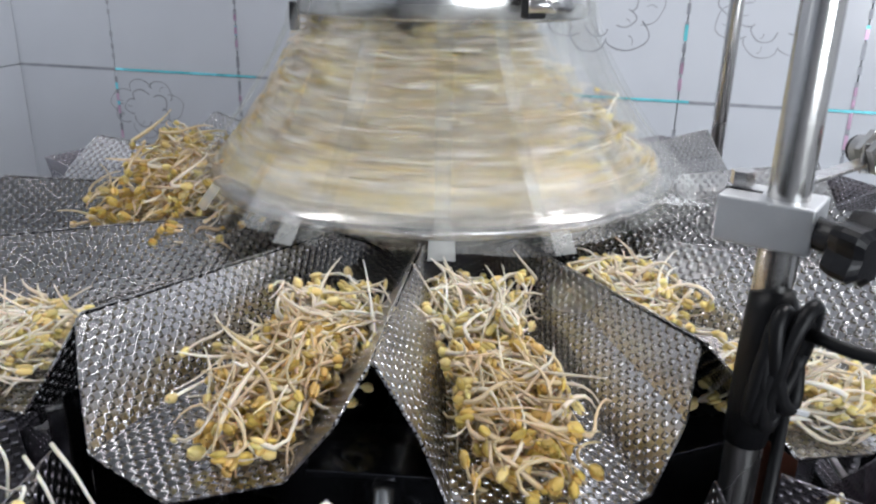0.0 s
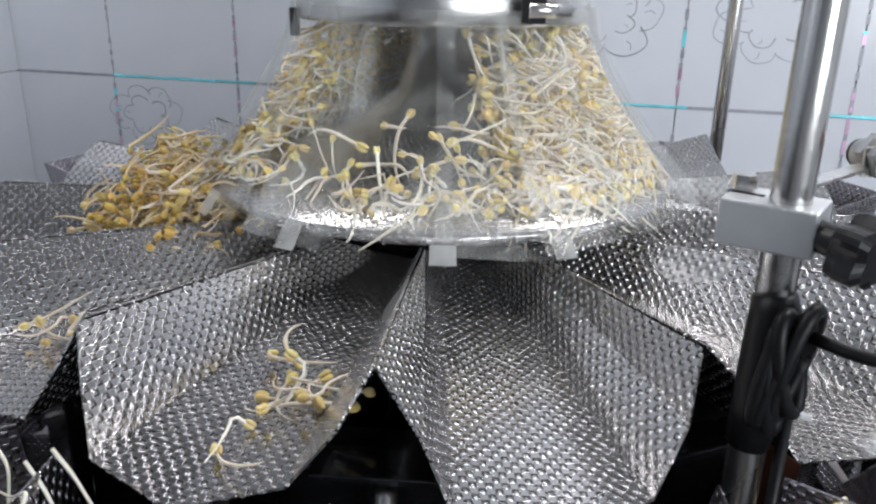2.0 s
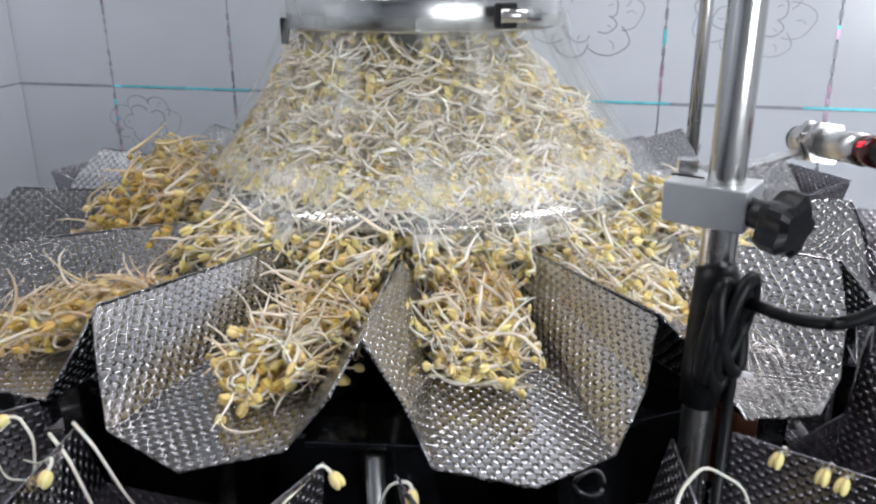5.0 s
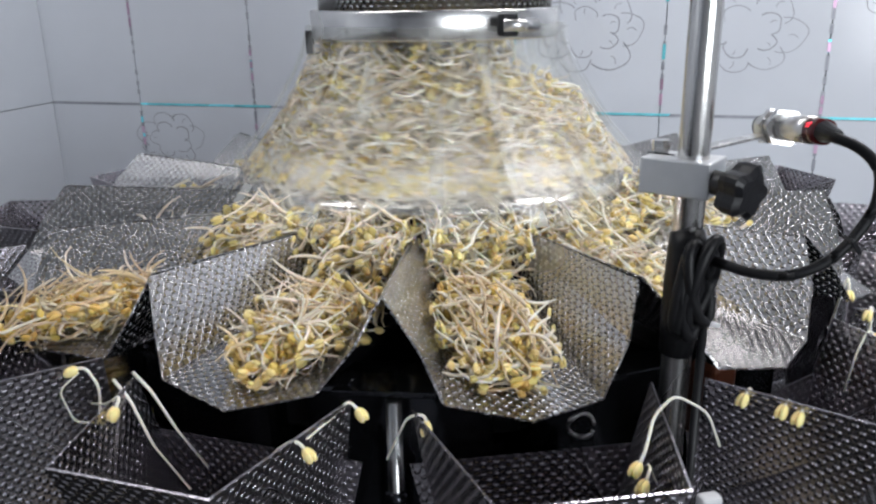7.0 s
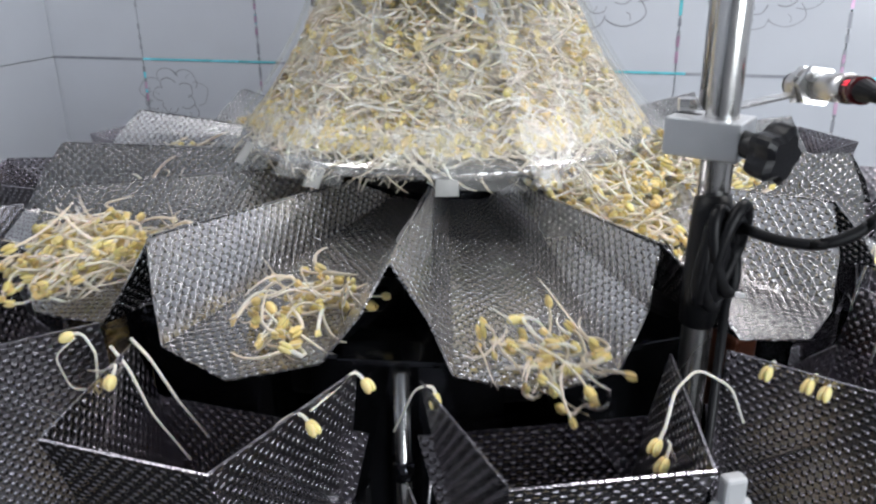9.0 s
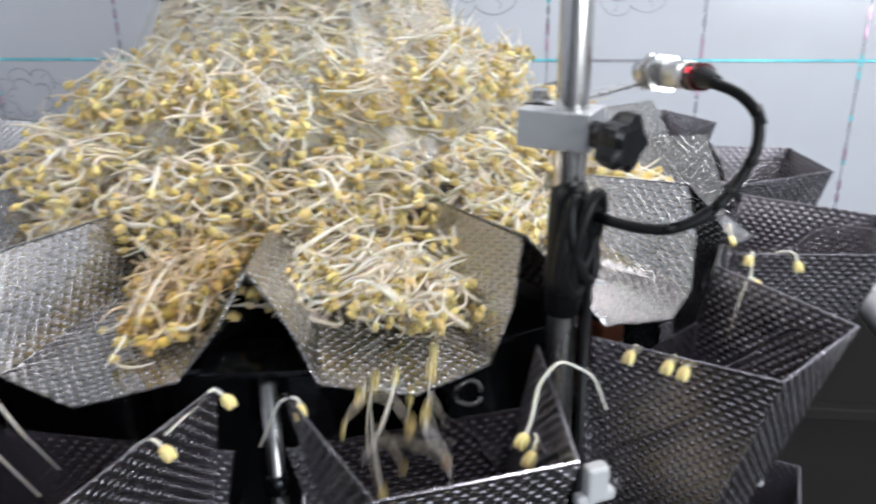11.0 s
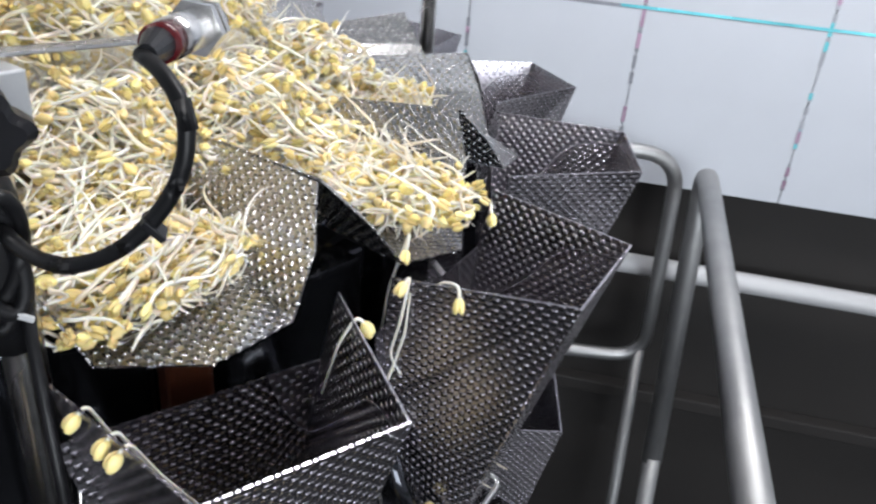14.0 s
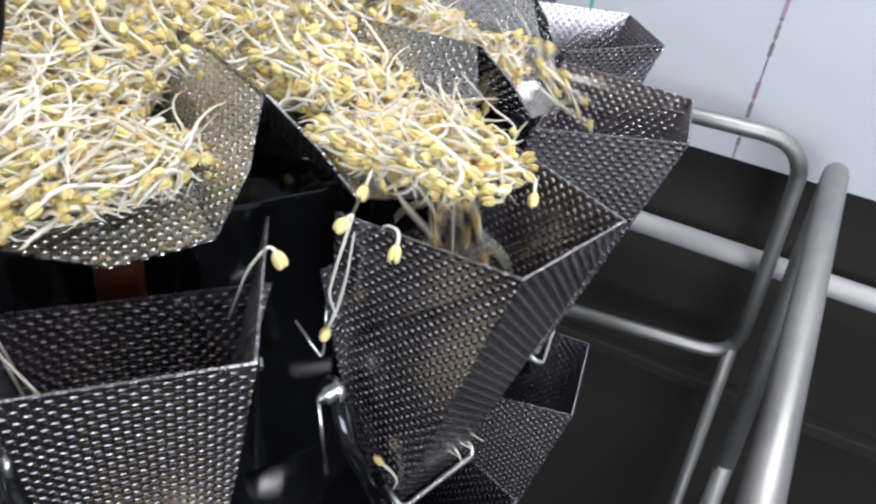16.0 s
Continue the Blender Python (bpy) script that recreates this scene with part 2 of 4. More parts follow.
def sheet(quads, thick):
    """Flat sheet-metal faces with thickness; each face carries its own metres as UV."""
    bm = bmesh.new()
    cache = {}

    def vert(p):
        k = tuple(round(c, 5) for c in p)
        if k not in cache:
            cache[k] = bm.verts.new(p)
        return cache[k]

    for q in quads:
        bm.faces.new([vert(p) for p in q])
    bmesh.ops.recalc_face_normals(bm, faces=bm.faces)
    bmesh.ops.solidify(bm, geom=list(bm.faces), thickness=thick)
    uv = bm.loops.layers.uv.verify()
    for f in bm.faces:
        n = f.normal
        a = Vector((0, 0, 1)).cross(n)
        if a.length < 0.3:
            a = Vector((0, 1, 0)).cross(n)
        a.normalize()
        b = n.cross(a)
        o = Vector((0, 0, 0))
        for loop in f.loops:
            p = loop.vert.co
            loop[uv].uv = ((p - o).dot(a), (p - o).dot(b))
    return bm


# ---- the room ----
WALL_AT = pose(0.4381, 0.746, 0, 0, 0, -13.19)   # local x runs along the wall, -y faces the room
TW, SEAM, TILE_FOOT = 0.3003, -0.0477, -0.3603
U0, U1 = -1.4537, 2.6
ROWS = ((TILE_FOOT, SEAM), (SEAM, SEAM + 0.45), (SEAM + 0.45, SEAM + 0.9), (SEAM + 0.9, CEIL))


def tile_mesh(w, h):
    return_bm = boxed(0.001, w - 0.001, -0.008, 0.0, 0.001, h - 0.001, bev=0.0008)
    me = bpy.data.meshes.new("tile")
    return_bm.to_mesh(me)
    return_bm.free()
    me.materials.append(TILE)
    return me


def tiled_wall(name, m, u0, u1, first, label):
    wall = part(name, boxed(u0, u1, 0.0, 0.12, TILE_FOOT, CEIL), GROUT)
    wall.matrix_world = m
    tagged(wall, label, "wall", kind="structure")
    for z0, z1 in ROWS:
        me = tile_mesh(TW, z1 - z0)
        u = first
        while u < u1 - 0.01:
            if u >= u0 - 0.001:
                end = min(u + TW, u1)
                ob = new("tile", me if end - u > TW - 0.004 else tile_mesh(end - u, z1 - z0))
                ob.parent, ob.location = wall, (u, 0, z0)
            elif u + TW > u0 + 0.02:
                ob = new("tile", tile_mesh(u + TW - u0, z1 - z0))
                ob.parent, ob.location = wall, (u0, 0, z0)
            u += TW
    return wall


wall_back = tiled_wall("wall_north", WALL_AT, U0, U1, -5 * TW, "white glazed tile wall with grey metallic seams")
CORNER = WALL_AT @ Vector((U0, 0, 0))
LEFT_AT = pose(CORNER.x, CORNER.y, 0, 0, 0, 76.81)
wall_left = tiled_wall("wall_west", LEFT_AT, -4.1, -0.009, -14 * TW - 0.009, "white glazed tile wall meeting the corner")

low = part("wall_lower_north", boxed(U0, U1, 0.03, 0.14, FLOOR, TILE_FOOT), LOWER)
low.matrix_world = WALL_AT
tagged(low, "dark grey lower wall panel with brown streaks", "wall", kind="structure")
ledge = part("trim_north", boxed(U0, U1, -0.004, 0.03, -0.86, -0.83, 0.004), LOWER)
ledge.matrix_world = WALL_AT
tagged(ledge, "dark grey ledge along the lower wall", "trim", kind="structure")
low2 = part("wall_lower_west", boxed(-4.1, -0.05, 0.03, 0.14, FLOOR, TILE_FOOT), LOWER)
low2.matrix_world = LEFT_AT
tagged(low2, "dark grey lower wall panel", "wall", kind="structure")
fl = part("floor", boxed(-2.6, 3.2, -3.4, 1.4, FLOOR - 0.1, FLOOR), FLOORM)
tagged(fl, "wet dark grey floor", "floor", kind="structure")
ce = part("ceiling", boxed(-2.6, 3.2, -3.4, 1.4, CEIL, CEIL + 0.1), CEILM)
tagged(ce, "plain grey ceiling", "ceiling", kind="structure")
we = part("wall_east", boxed(2.95, 3.07, -3.4, 1.4, FLOOR, CEIL), PLASTER)
tagged(we, "plain white wall", "wall", kind="structure")
bm = boxed(-2.6, 0.55, -3.2, -3.08, FLOOR, CEIL)
box(bm, 2.45, 2.95, -3.2, -3.08, FLOOR, CEIL)
box(bm, 0.55, 2.45, -3.2, -3.08, FLOOR, -0.25)
box(bm, 0.55, 2.45, -3.2, -3.08, 1.15, CEIL)
ws = part("wall_south", bm, PLASTER)
tagged(ws, "plain white wall with a window opening", "wall", kind="structure")
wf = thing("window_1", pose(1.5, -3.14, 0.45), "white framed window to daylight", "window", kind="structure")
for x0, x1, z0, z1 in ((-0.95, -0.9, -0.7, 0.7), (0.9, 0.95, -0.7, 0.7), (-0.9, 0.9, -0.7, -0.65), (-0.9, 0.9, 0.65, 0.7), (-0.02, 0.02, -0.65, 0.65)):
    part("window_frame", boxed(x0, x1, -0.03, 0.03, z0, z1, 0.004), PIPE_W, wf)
# Unseen fixtures, added to light the pans and sprouts from above.
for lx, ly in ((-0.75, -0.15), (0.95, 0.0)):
    cl = thing("unseen_ceiling_light", pose(lx, ly, CEIL), "white ceiling strip light, added out of view", "ceiling light", "ceiling lights")
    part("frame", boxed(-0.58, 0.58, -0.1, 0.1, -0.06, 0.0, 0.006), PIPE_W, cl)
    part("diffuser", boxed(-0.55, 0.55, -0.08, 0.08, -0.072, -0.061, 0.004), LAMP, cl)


def ribbon(bm, pts, w):
    """A thin flat band along points (u, z) on the wall face."""
    vs = []
    for i, (u, z) in enumerate(pts):
        a, b = pts[max(i - 1, 0)], pts[min(i + 1, len(pts) - 1)]
        d = Vector((b[0] - a[0], b[1] - a[1])).normalized()
        n = Vector((-d.y, d.x)) * w / 2
        vs.append((bm.verts.new((u + n.x, -0.0085, z + n.y)), bm.verts.new((u - n.x, -0.0085, z - n.y))))
    for (a, b), (c, d) in zip(vs, vs[1:]):
        bm.faces.new((a, b, d, c))


def flower(u, z, s, seed):
    """A line drawing of a scalloped blossom on a tile: tiers of petals with curled tips and veins."""
    rng = random.Random(seed)
    bm = bmesh.new()
    for tier, (rad, count) in enumerate(((1.0, 7), (0.62, 5))):
        for k in range(count):
            a = 2 * math.pi * (k + 0.5 * tier) / count + rng.uniform(-0.15, 0.15)
            cu, cz = u + s * rad * 0.72 * math.cos(a) * 1.15, z + s * rad * 0.72 * math.sin(a) * 0.85
            pr = s * rad * rng.uniform(0.3, 0.4)
            span = rng.uniform(1.5, 1.95)
            pts = [(cu + pr * (1 + 0.1 * math.sin(3 * q)) * math.cos(a + q) * 1.2, cz + pr * math.sin(a + q)) for q in [span * (2 * i / 16 - 1) for i in range(17)]]
            ribbon(bm, pts, rng.uniform(0.0014, 0.0026))
            if rng.random() < 0.7:
                ribbon(bm, [(cu + pr * (0.2 + 0.14 * i) * math.cos(a + 0.2 * math.sin(i)), cz + pr * (0.2 + 0.14 * i) * math.sin(a + 0.2 * math.sin(i))) for i in range(5)], 0.0014)
    return part("drawing", bm, LINE, wall_back, "grey line drawing of a blossom")


for n, (u, z, s) in enumerate(((-0.15, 0.115, 0.085), (0.15, 0.115, 0.085), (-1.13, -0.13, 0.07), (0.45, 0.2, 0.09), (-0.46, 0.2, 0.09), (-0.17, 0.27, 0.08), (0.15, 0.28, 0.08))):
    flower(u, z, s, n)
bm = bmesh.new()
ribbon(bm, [(U0 + 0.002, SEAM), (U1, SEAM)], 0.006)
part("seam_line", bm, LINE, wall_back, "grey line along a tile seam")
for u0, u1 in ((-1.2, -0.86), (-0.24, 0.02), (0.26, 0.7), (0.78, 1.05)):
    bm = bmesh.new()
    ribbon(bm, [(u0, SEAM + 0.001), (u1, SEAM + 0.001)], 0.005)
    for v in bm.verts:
        v.co.y -= 0.0006
    part("foil_strip", bm, FOIL, wall_back, "shiny cyan foil on a tile seam")

rng = random.Random(9)
for i in range(-4, 9):
    for col, nm in ((LINE, "grey"), (FOIL, "cyan"), (PINK, "pink")):
        bm = bmesh.new()
        z = TILE_FOOT + rng.uniform(0, 0.03)
        while z < 0.8:
            ln = rng.uniform(0.01, 0.03)
            if rng.random() < (0.85 if col is LINE else 0.25):
                ribbon(bm, [(i * TW, z), (i * TW, z + ln)], 0.0065)
            z += ln + rng.uniform(0.006, 0.014)
        for v in bm.verts:
            v.co.y -= {"grey": 0.0, "cyan": 0.0004, "pink": 0.0008}[nm]
        part("seam_flecks", bm, col, wall_back, nm + " flecks along a tile seam")
bm = bmesh.new()
for i in range(12):
    u = rng.uniform(0.5, 2.3)
    z = TILE_FOOT - rng.uniform(0.0, 0.12)
    ln = rng.uniform(0.1, 0.6)
    pts = [(u + 0.004 * math.sin(q * 1.7 + i), z - ln * q / 5) for q in range(6)]
    ribbon(bm, pts, rng.uniform(0.012, 0.045))
for v in bm.verts:
    v.co.y += 0.036
part("brown_streaks", bm, BROWN_STREAKS, low, "brown streaks down the panel")

wp = thing("wall_pipe", WALL_AT, "white plastic pipe along the lower wall", "pipe")
part("pipe", tube_path([(-1.4, -0.025, -0.522), (2.5, -0.025, -0.522)], 0.02), PIPE_W, wp, smooth=True)
for u in (-0.6, 0.95, 1.9):
    part("coupling", tube_path([(u, -0.025, -0.522), (u + 0.05, -0.025, -0.522)], 0.025), PIPE_W, wp, smooth=True)

# guard rails beside the machine
gr = thing("guard_rail", pose(-0.012, -0.007, 0), "satin steel tube guard rail with bent end", "rail")
part("rail", tube_path(rounded([(0.475, -1.0, -0.305), (0.87, 0.565, -0.287), (0.8605, 0.445, -0.84)], 0.06, 9), 0.018, 18), TUBE_G, gr, smooth=True)
part("leg", tube_path([(0.8605, 0.445, -0.83), (0.845, 0.25, FLOOR + 0.01)], 0.0165, 18), TUBE_G, gr, smooth=True)
part("foot_plate", boxed(0.795, 0.895, 0.2, 0.3, FLOOR, FLOOR + 0.01, 0.002), TUBE_G, gr)
part("leg", tube_path([(0.4875, -0.95, -0.31), (0.4875, -0.95, FLOOR + 0.01)], 0.0165, 18), TUBE_G, gr, smooth=True)
lf = thing("loop_rail", pose(-0.02, 0.012, 0), "bent steel tube loop with rounded corners", "rail")
part("loop", tube_path(rounded([(0.45, 0.53, -0.243), (0.825, 0.535, -0.262), (0.853, 0.56, -0.695), (0.45, 0.56, -0.672)], 0.07), 0.013, 16), TUBE_G, lf, smooth=True)
part("stand", tube_path([(0.84, 0.56, -0.66), (0.82, 0.32, FLOOR)], 0.012, 14), TUBE_G, lf, smooth=True)

# ---- the weigher ----
NH = 14
STEP = 2 * math.pi / NH
PHASE = 0.165
HALF = STEP / 2


def ang(k):
    return PHASE + k * STEP


def polar(r, a, z):
    return (r * math.sin(a), -r * math.cos(a), z)


body = thing("weigher_body", pose(0, 0, 0), "dark polished steel machine body under the pans", "machine body")
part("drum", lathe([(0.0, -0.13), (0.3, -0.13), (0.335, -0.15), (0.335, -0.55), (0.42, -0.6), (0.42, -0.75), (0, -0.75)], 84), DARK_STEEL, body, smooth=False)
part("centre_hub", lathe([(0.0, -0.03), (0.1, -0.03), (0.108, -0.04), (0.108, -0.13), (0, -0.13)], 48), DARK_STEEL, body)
for k in range(4):
    a = k * math.pi / 2 + 0.4
    part("leg", boxed(-0.04, 0.04, -0.04, 0.04, FLOOR, -0.75, 0.004, Matrix.Translation((0.3 * math.cos(a), 0.3 * math.sin(a), 0))), DARK_STEEL, body)

cone = thing("top_cone", pose(0, 0, 0), "dimpled stainless rotary feeding cone", "feeding cone")
part("cone_plate", lathe([(0.216, 0.003), (0.22, 0.008), (0.218, 0.013), (0.14, 0.033), (0.075, 0.058), (0.04, 0.088), (0.028, 0.128), (0.026, 0.2), (0.026, 0.32)], 72), DIMPLE, cone, smooth=True)
part("spindle", tube_path([(0, 0, -0.03), (0, 0, 0.035)], 0.03), STEEL, cone)


# corners of the pans that were bent by hand: (radius, angle, height) of ridge ends and lip corners
BENT = {
    -1: dict(tl=(0.41, -0.222, 0.003), tr=(0.397, 0.21, -0.001), fl=(0.44, -0.139, -0.057), fr=(0.42, 0.107, -0.063)),
    0: dict(tl=(0.397, -0.238, 0.0), tr=(0.398, 0.216, 0.002), fl=(0.439, -0.137, -0.057), fr=(0.423, 0.123, -0.071), bow_l=0.006),
    1: dict(tl=(0.399, -0.232, 0.004), tr=(0.409, 0.203, 0.004), fr=(0.434, 0.118, -0.066)),
    2: dict(tl=(0.41, -0.244, 0.005)),
}


def feeder_pan(k):
    pan = thing("feeder_pan", pose(0, 0, 0, 0, 0, math.degrees(ang(k))), "dimpled stainless radial feeder pan with sloping sides", "feeder pan", "radial feeder pans")
    h = HALF - 0.0012
    c = dict(tl=(0.404, -h - 0.008, 0.001), tr=(0.402, h - 0.008, 0.002), fl=(0.438, -0.135, -0.057), fr=(0.425, 0.12, -0.068), bow_l=0.003)
    c.update(BENT.get(k, {}))

    def bowed(p, q, d):
        return polar((p[0] + q[0]) / 2 + 0.003, (p[1] + q[1]) / 2 + d / 0.42, (p[2] + q[2]) / 2)

    tl, tr, fl_, fr_ = (polar(*c[n]) for n in ("tl", "tr", "fl", "fr"))
    bl, br = bowed(c["tl"], c["fl"], c["bow_l"]), bowed(c["tr"], c["fr"], 0.004)
    il, ir = polar(0.175, -h, -0.015), polar(0.175, h - 0.006, -0.014)
    jl, jr = polar(0.12, -0.15, -0.043), polar(0.12, 0.15, -0.045)
    mid, jm = polar(0.449, -0.01, -0.066), polar(0.12, 0, -0.044)
    part("floor_plate", sheet([(jl, jm, mid, fl_), (jm, jr, fr_, mid)], 0.0014), DIMPLE, pan)
    part("side_plate", sheet([(il, jl, fl_, bl), (il, bl, tl)], 0.0014), DIMPLE, pan)
    part("side_plate", sheet([(ir, jr, fr_, br), (ir, br, tr)], 0.0014), DIMPLE, pan)
    part("vibrator", boxed(-0.035, 0.035, -0.36, -0.23, -0.128, -0.078, 0.006), BLACK, pan, "black vibrator block")
    part("bracket", boxed(-0.02, 0.02, -0.3, -0.27, -0.08, -0.062, 0.002), STEEL, pan)
    return pan


def hopper():
    hp = thing("feed_hopper", pose(0, 0, 0), "dimpled dark stainless feed hopper, open on top", "hopper", "feed hoppers")
    o, w, z = 0.551, 0.0515, -0.051
    ol, orr = (-w, -o, z), (w, -o, z)
    nl, nr = (-0.081, -0.439, -0.055), (0.079, -0.435, -0.052)
    pl, pr = (-0.06, -0.42, -0.172), (0.06, -0.42, -0.172)
    dl, dr = (-0.036, -0.472, -0.315), (0.036, -0.472, -0.315)
    el, er = (-0.036, -0.432, -0.296), (0.036, -0.432, -0.296)
    part("outer_plate", sheet([(ol, orr, dr, dl)], 0.0014), DIMPLE_H, hp)
    part("side_plate", sheet([(ol, dl, pl), (ol, pl, nl), (dl, el, pl)], 0.0014), DIMPLE_H, hp)
    part("side_plate", sheet([(orr, dr, pr), (orr, pr, nr), (dr, er, pr)], 0.0014), DIMPLE_H, hp)
    part("back_plate", sheet([((-0.082, -0.43, -0.1), (0.082, -0.43, -0.1), (0.038, -0.433, -0.296), (-0.038, -0.433, -0.296))], 0.0014), DIMPLE_H, hp)
    part("gate", sheet([((-0.036, -0.478, -0.288), (0.036, -0.478, -0.288), (0.036, -0.43, -0.306), (-0.036, -0.43, -0.306))], 0.0014), STEEL, hp)
    part("pivot_bolt", lathe([(0.0, 0.0), (0.0105, 0.0), (0.0105, 0.004), (0.0075, 0.0045), (0.0075, 0.012), (0.0045, 0.0125), (0.004, 0.017), (0.0, 0.017)], 18), STEEL, hp, "steel pivot bolt with washer", True).matrix_local = pose(-0.068, -0.436, -0.2, 0, -90, 0)
    part("lever", tube_path([(-0.071, -0.436, -0.2), (-0.066, -0.452, -0.245), (-0.05, -0.474, -0.305)], [0.0075, 0.007, 0.005], 8), DARK_STEEL, hp, "dark steel release lever", True)
    part("spring_wire", tube_path(rounded([(-0.07, -0.425, -0.11), (-0.078, -0.432, -0.172), (-0.088, -0.415, -0.145)], 0.006, 3), 0.0013, 6), STEEL, hp, "bent spring wire", True)
    part("pull_rod", tube_path([(-0.084, -0.436, -0.2), (-0.08, -0.445, -0.27)], 0.0018, 6), STEEL, hp, "thin steel pull rod", True)
    part("latch_rod", tube_path(rounded([(-0.042, -0.468, -0.29), (-0.042, -0.487, -0.3), (0.042, -0.487, -0.3), (0.042, -0.468, -0.29)], 0.008, 4), 0.0022, 8), STEEL, hp, "bent steel latch rod", True)
    part("bolt", tube_path([(0.064, -0.43, -0.16), (0.076, -0.43, -0.16)], 0.0055, 6), STEEL, hp)
    part("arm", boxed(0.07, 0.074, -0.436, -0.41, -0.25, -0.15, 0.001), DARK_STEEL, hp)
    return hp


hop0 = hopper()
PANS = {k: feeder_pan(k) for k in range(-6, 8)}
part("coil", boxed(-0.014, 0.014, -0.4, -0.375, -0.15, -0.084, 0.004), COPPER, PANS[1], "copper brown coil block")
HOPS = [hop0] + [copy_thing(hop0, pose(0, 0, 0, 0, 0, math.degrees(ang(k)))) for k in range(1, NH)]
hop0.matrix_world = pose(0, 0, 0, 0, 0, math.degrees(ang(0)))

wh0 = thing("weigh_hopper", pose(0, 0, 0), "dimpled stainless weigh hopper below the feed hopper", "hopper", "weigh hoppers")
part("outer_plate", sheet([((-0.058, -0.525, -0.335), (0.058, -0.525, -0.335), (0.042, -0.49, -0.52), (-0.042, -0.49, -0.52))], 0.0014), DIMPLE_H, wh0)
for s in (-1, 1):
    part("side_plate", sheet([((s * 0.058, -0.525, -0.335), (s * 0.066, -0.43, -0.335), (s * 0.044, -0.43, -0.52), (s * 0.042, -0.49, -0.52))], 0.0014), DIMPLE_H, wh0)
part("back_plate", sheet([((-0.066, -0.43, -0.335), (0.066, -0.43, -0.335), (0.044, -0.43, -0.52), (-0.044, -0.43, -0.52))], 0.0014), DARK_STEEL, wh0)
part("gate", sheet([((-0.042, -0.492, -0.523), (0.042, -0.492, -0.523), (0.042, -0.43, -0.54), (-0.042, -0.43, -0.54))], 0.0014), STEEL, wh0)
for k in range(1, NH):
    copy_thing(wh0, pose(0, 0, 0, 0, 0, math.degrees(ang(k))))
wh0.matrix_world = pose(0, 0, 0, 0, 0, math.degrees(ang(0)))

# rods that carry the hoppers, one under each ridge
rod0 = thing("hopper_bracket", pose(0, 0, 0), "dark steel bracket housing under the pan ridge", "bracket", "hopper brackets")
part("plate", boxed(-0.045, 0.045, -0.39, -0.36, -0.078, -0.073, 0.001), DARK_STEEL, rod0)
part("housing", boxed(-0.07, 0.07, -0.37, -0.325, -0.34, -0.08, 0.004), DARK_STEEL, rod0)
for k in range(1, NH):
    copy_thing(rod0, pose(0, 0, 0, 0, 0, math.degrees(ang(k) + HALF)))
rod0.matrix_world = pose(0, 0, 0, 0, 0, math.degrees(ang(0) + HALF))
sr = thing("support_rod", pose(0, 0, 0, 0, 0, math.degrees(ang(0) - HALF)), "bright steel support rod below the pans", "rod")
part("rod", tube_path([(0, -0.392, -0.079), (0, -0.392, -0.3)], 0.0065, 12), STEEL, sr, smooth=True)
part("collar", tube_path([(0, -0.392, -0.15), (0, -0.392, -0.165)], 0.009, 12), DARK_STEEL, sr, smooth=True)

# ---- infeed funnel, ring and film skirt ----
fun = thing("infeed_tube", pose(0, 0, 0), "dimpled stainless infeed tube with a polished clamp ring", "infeed tube")
part("tube", lathe([(0.121, 0.15), (0.124, 0.15), (0.124, CEIL - 0.002), (0.121, CEIL - 0.002), (0.121, 0.15)], 64), DIMPLE, fun, smooth=True)
part("clamp_ring", lathe([(0.126, 0.151), (0.131, 0.1495), (0.1325, 0.152), (0.1325, 0.176), (0.131, 0.1785), (0.126, 0.177), (0.126, 0.151)], 96), STEEL, fun, "polished steel clamp ring", True)
part("clamp_screw", tube_path([(0.065, -0.137, 0.164), (0.098, -0.119, 0.164)], 0.006, 12), STEEL, fun, "clamp screw", True)
part("clamp_block", boxed(-0.008, 0.008, -0.006, 0.006, -0.01, 0.01, 0.0015, pose(0.07, -0.13, 0.164, 0, 0, 28)), BLACK, fun)
part("clip", boxed(-0.004, 0.004, -0.004, 0.004, -0.012, 0.012, 0.001, pose(-0.13, -0.035, 0.146)), BLACK, fun, "small black clip")

SKIRT = [(0.1335, 0.163), (0.139, 0.139), (0.152, 0.111), (0.17, 0.081), (0.19, 0.052), (0.212, 0.025), (0.234, -0.001)]


def skirt_at(u):
    f = max(0.0, min(0.9999, u)) * (len(SKIRT) - 1)
    i = int(f)
    f -= i
    return tuple(SKIRT[i][c] * (1 - f) + SKIRT[i + 1][c] * f for c in (0, 1))


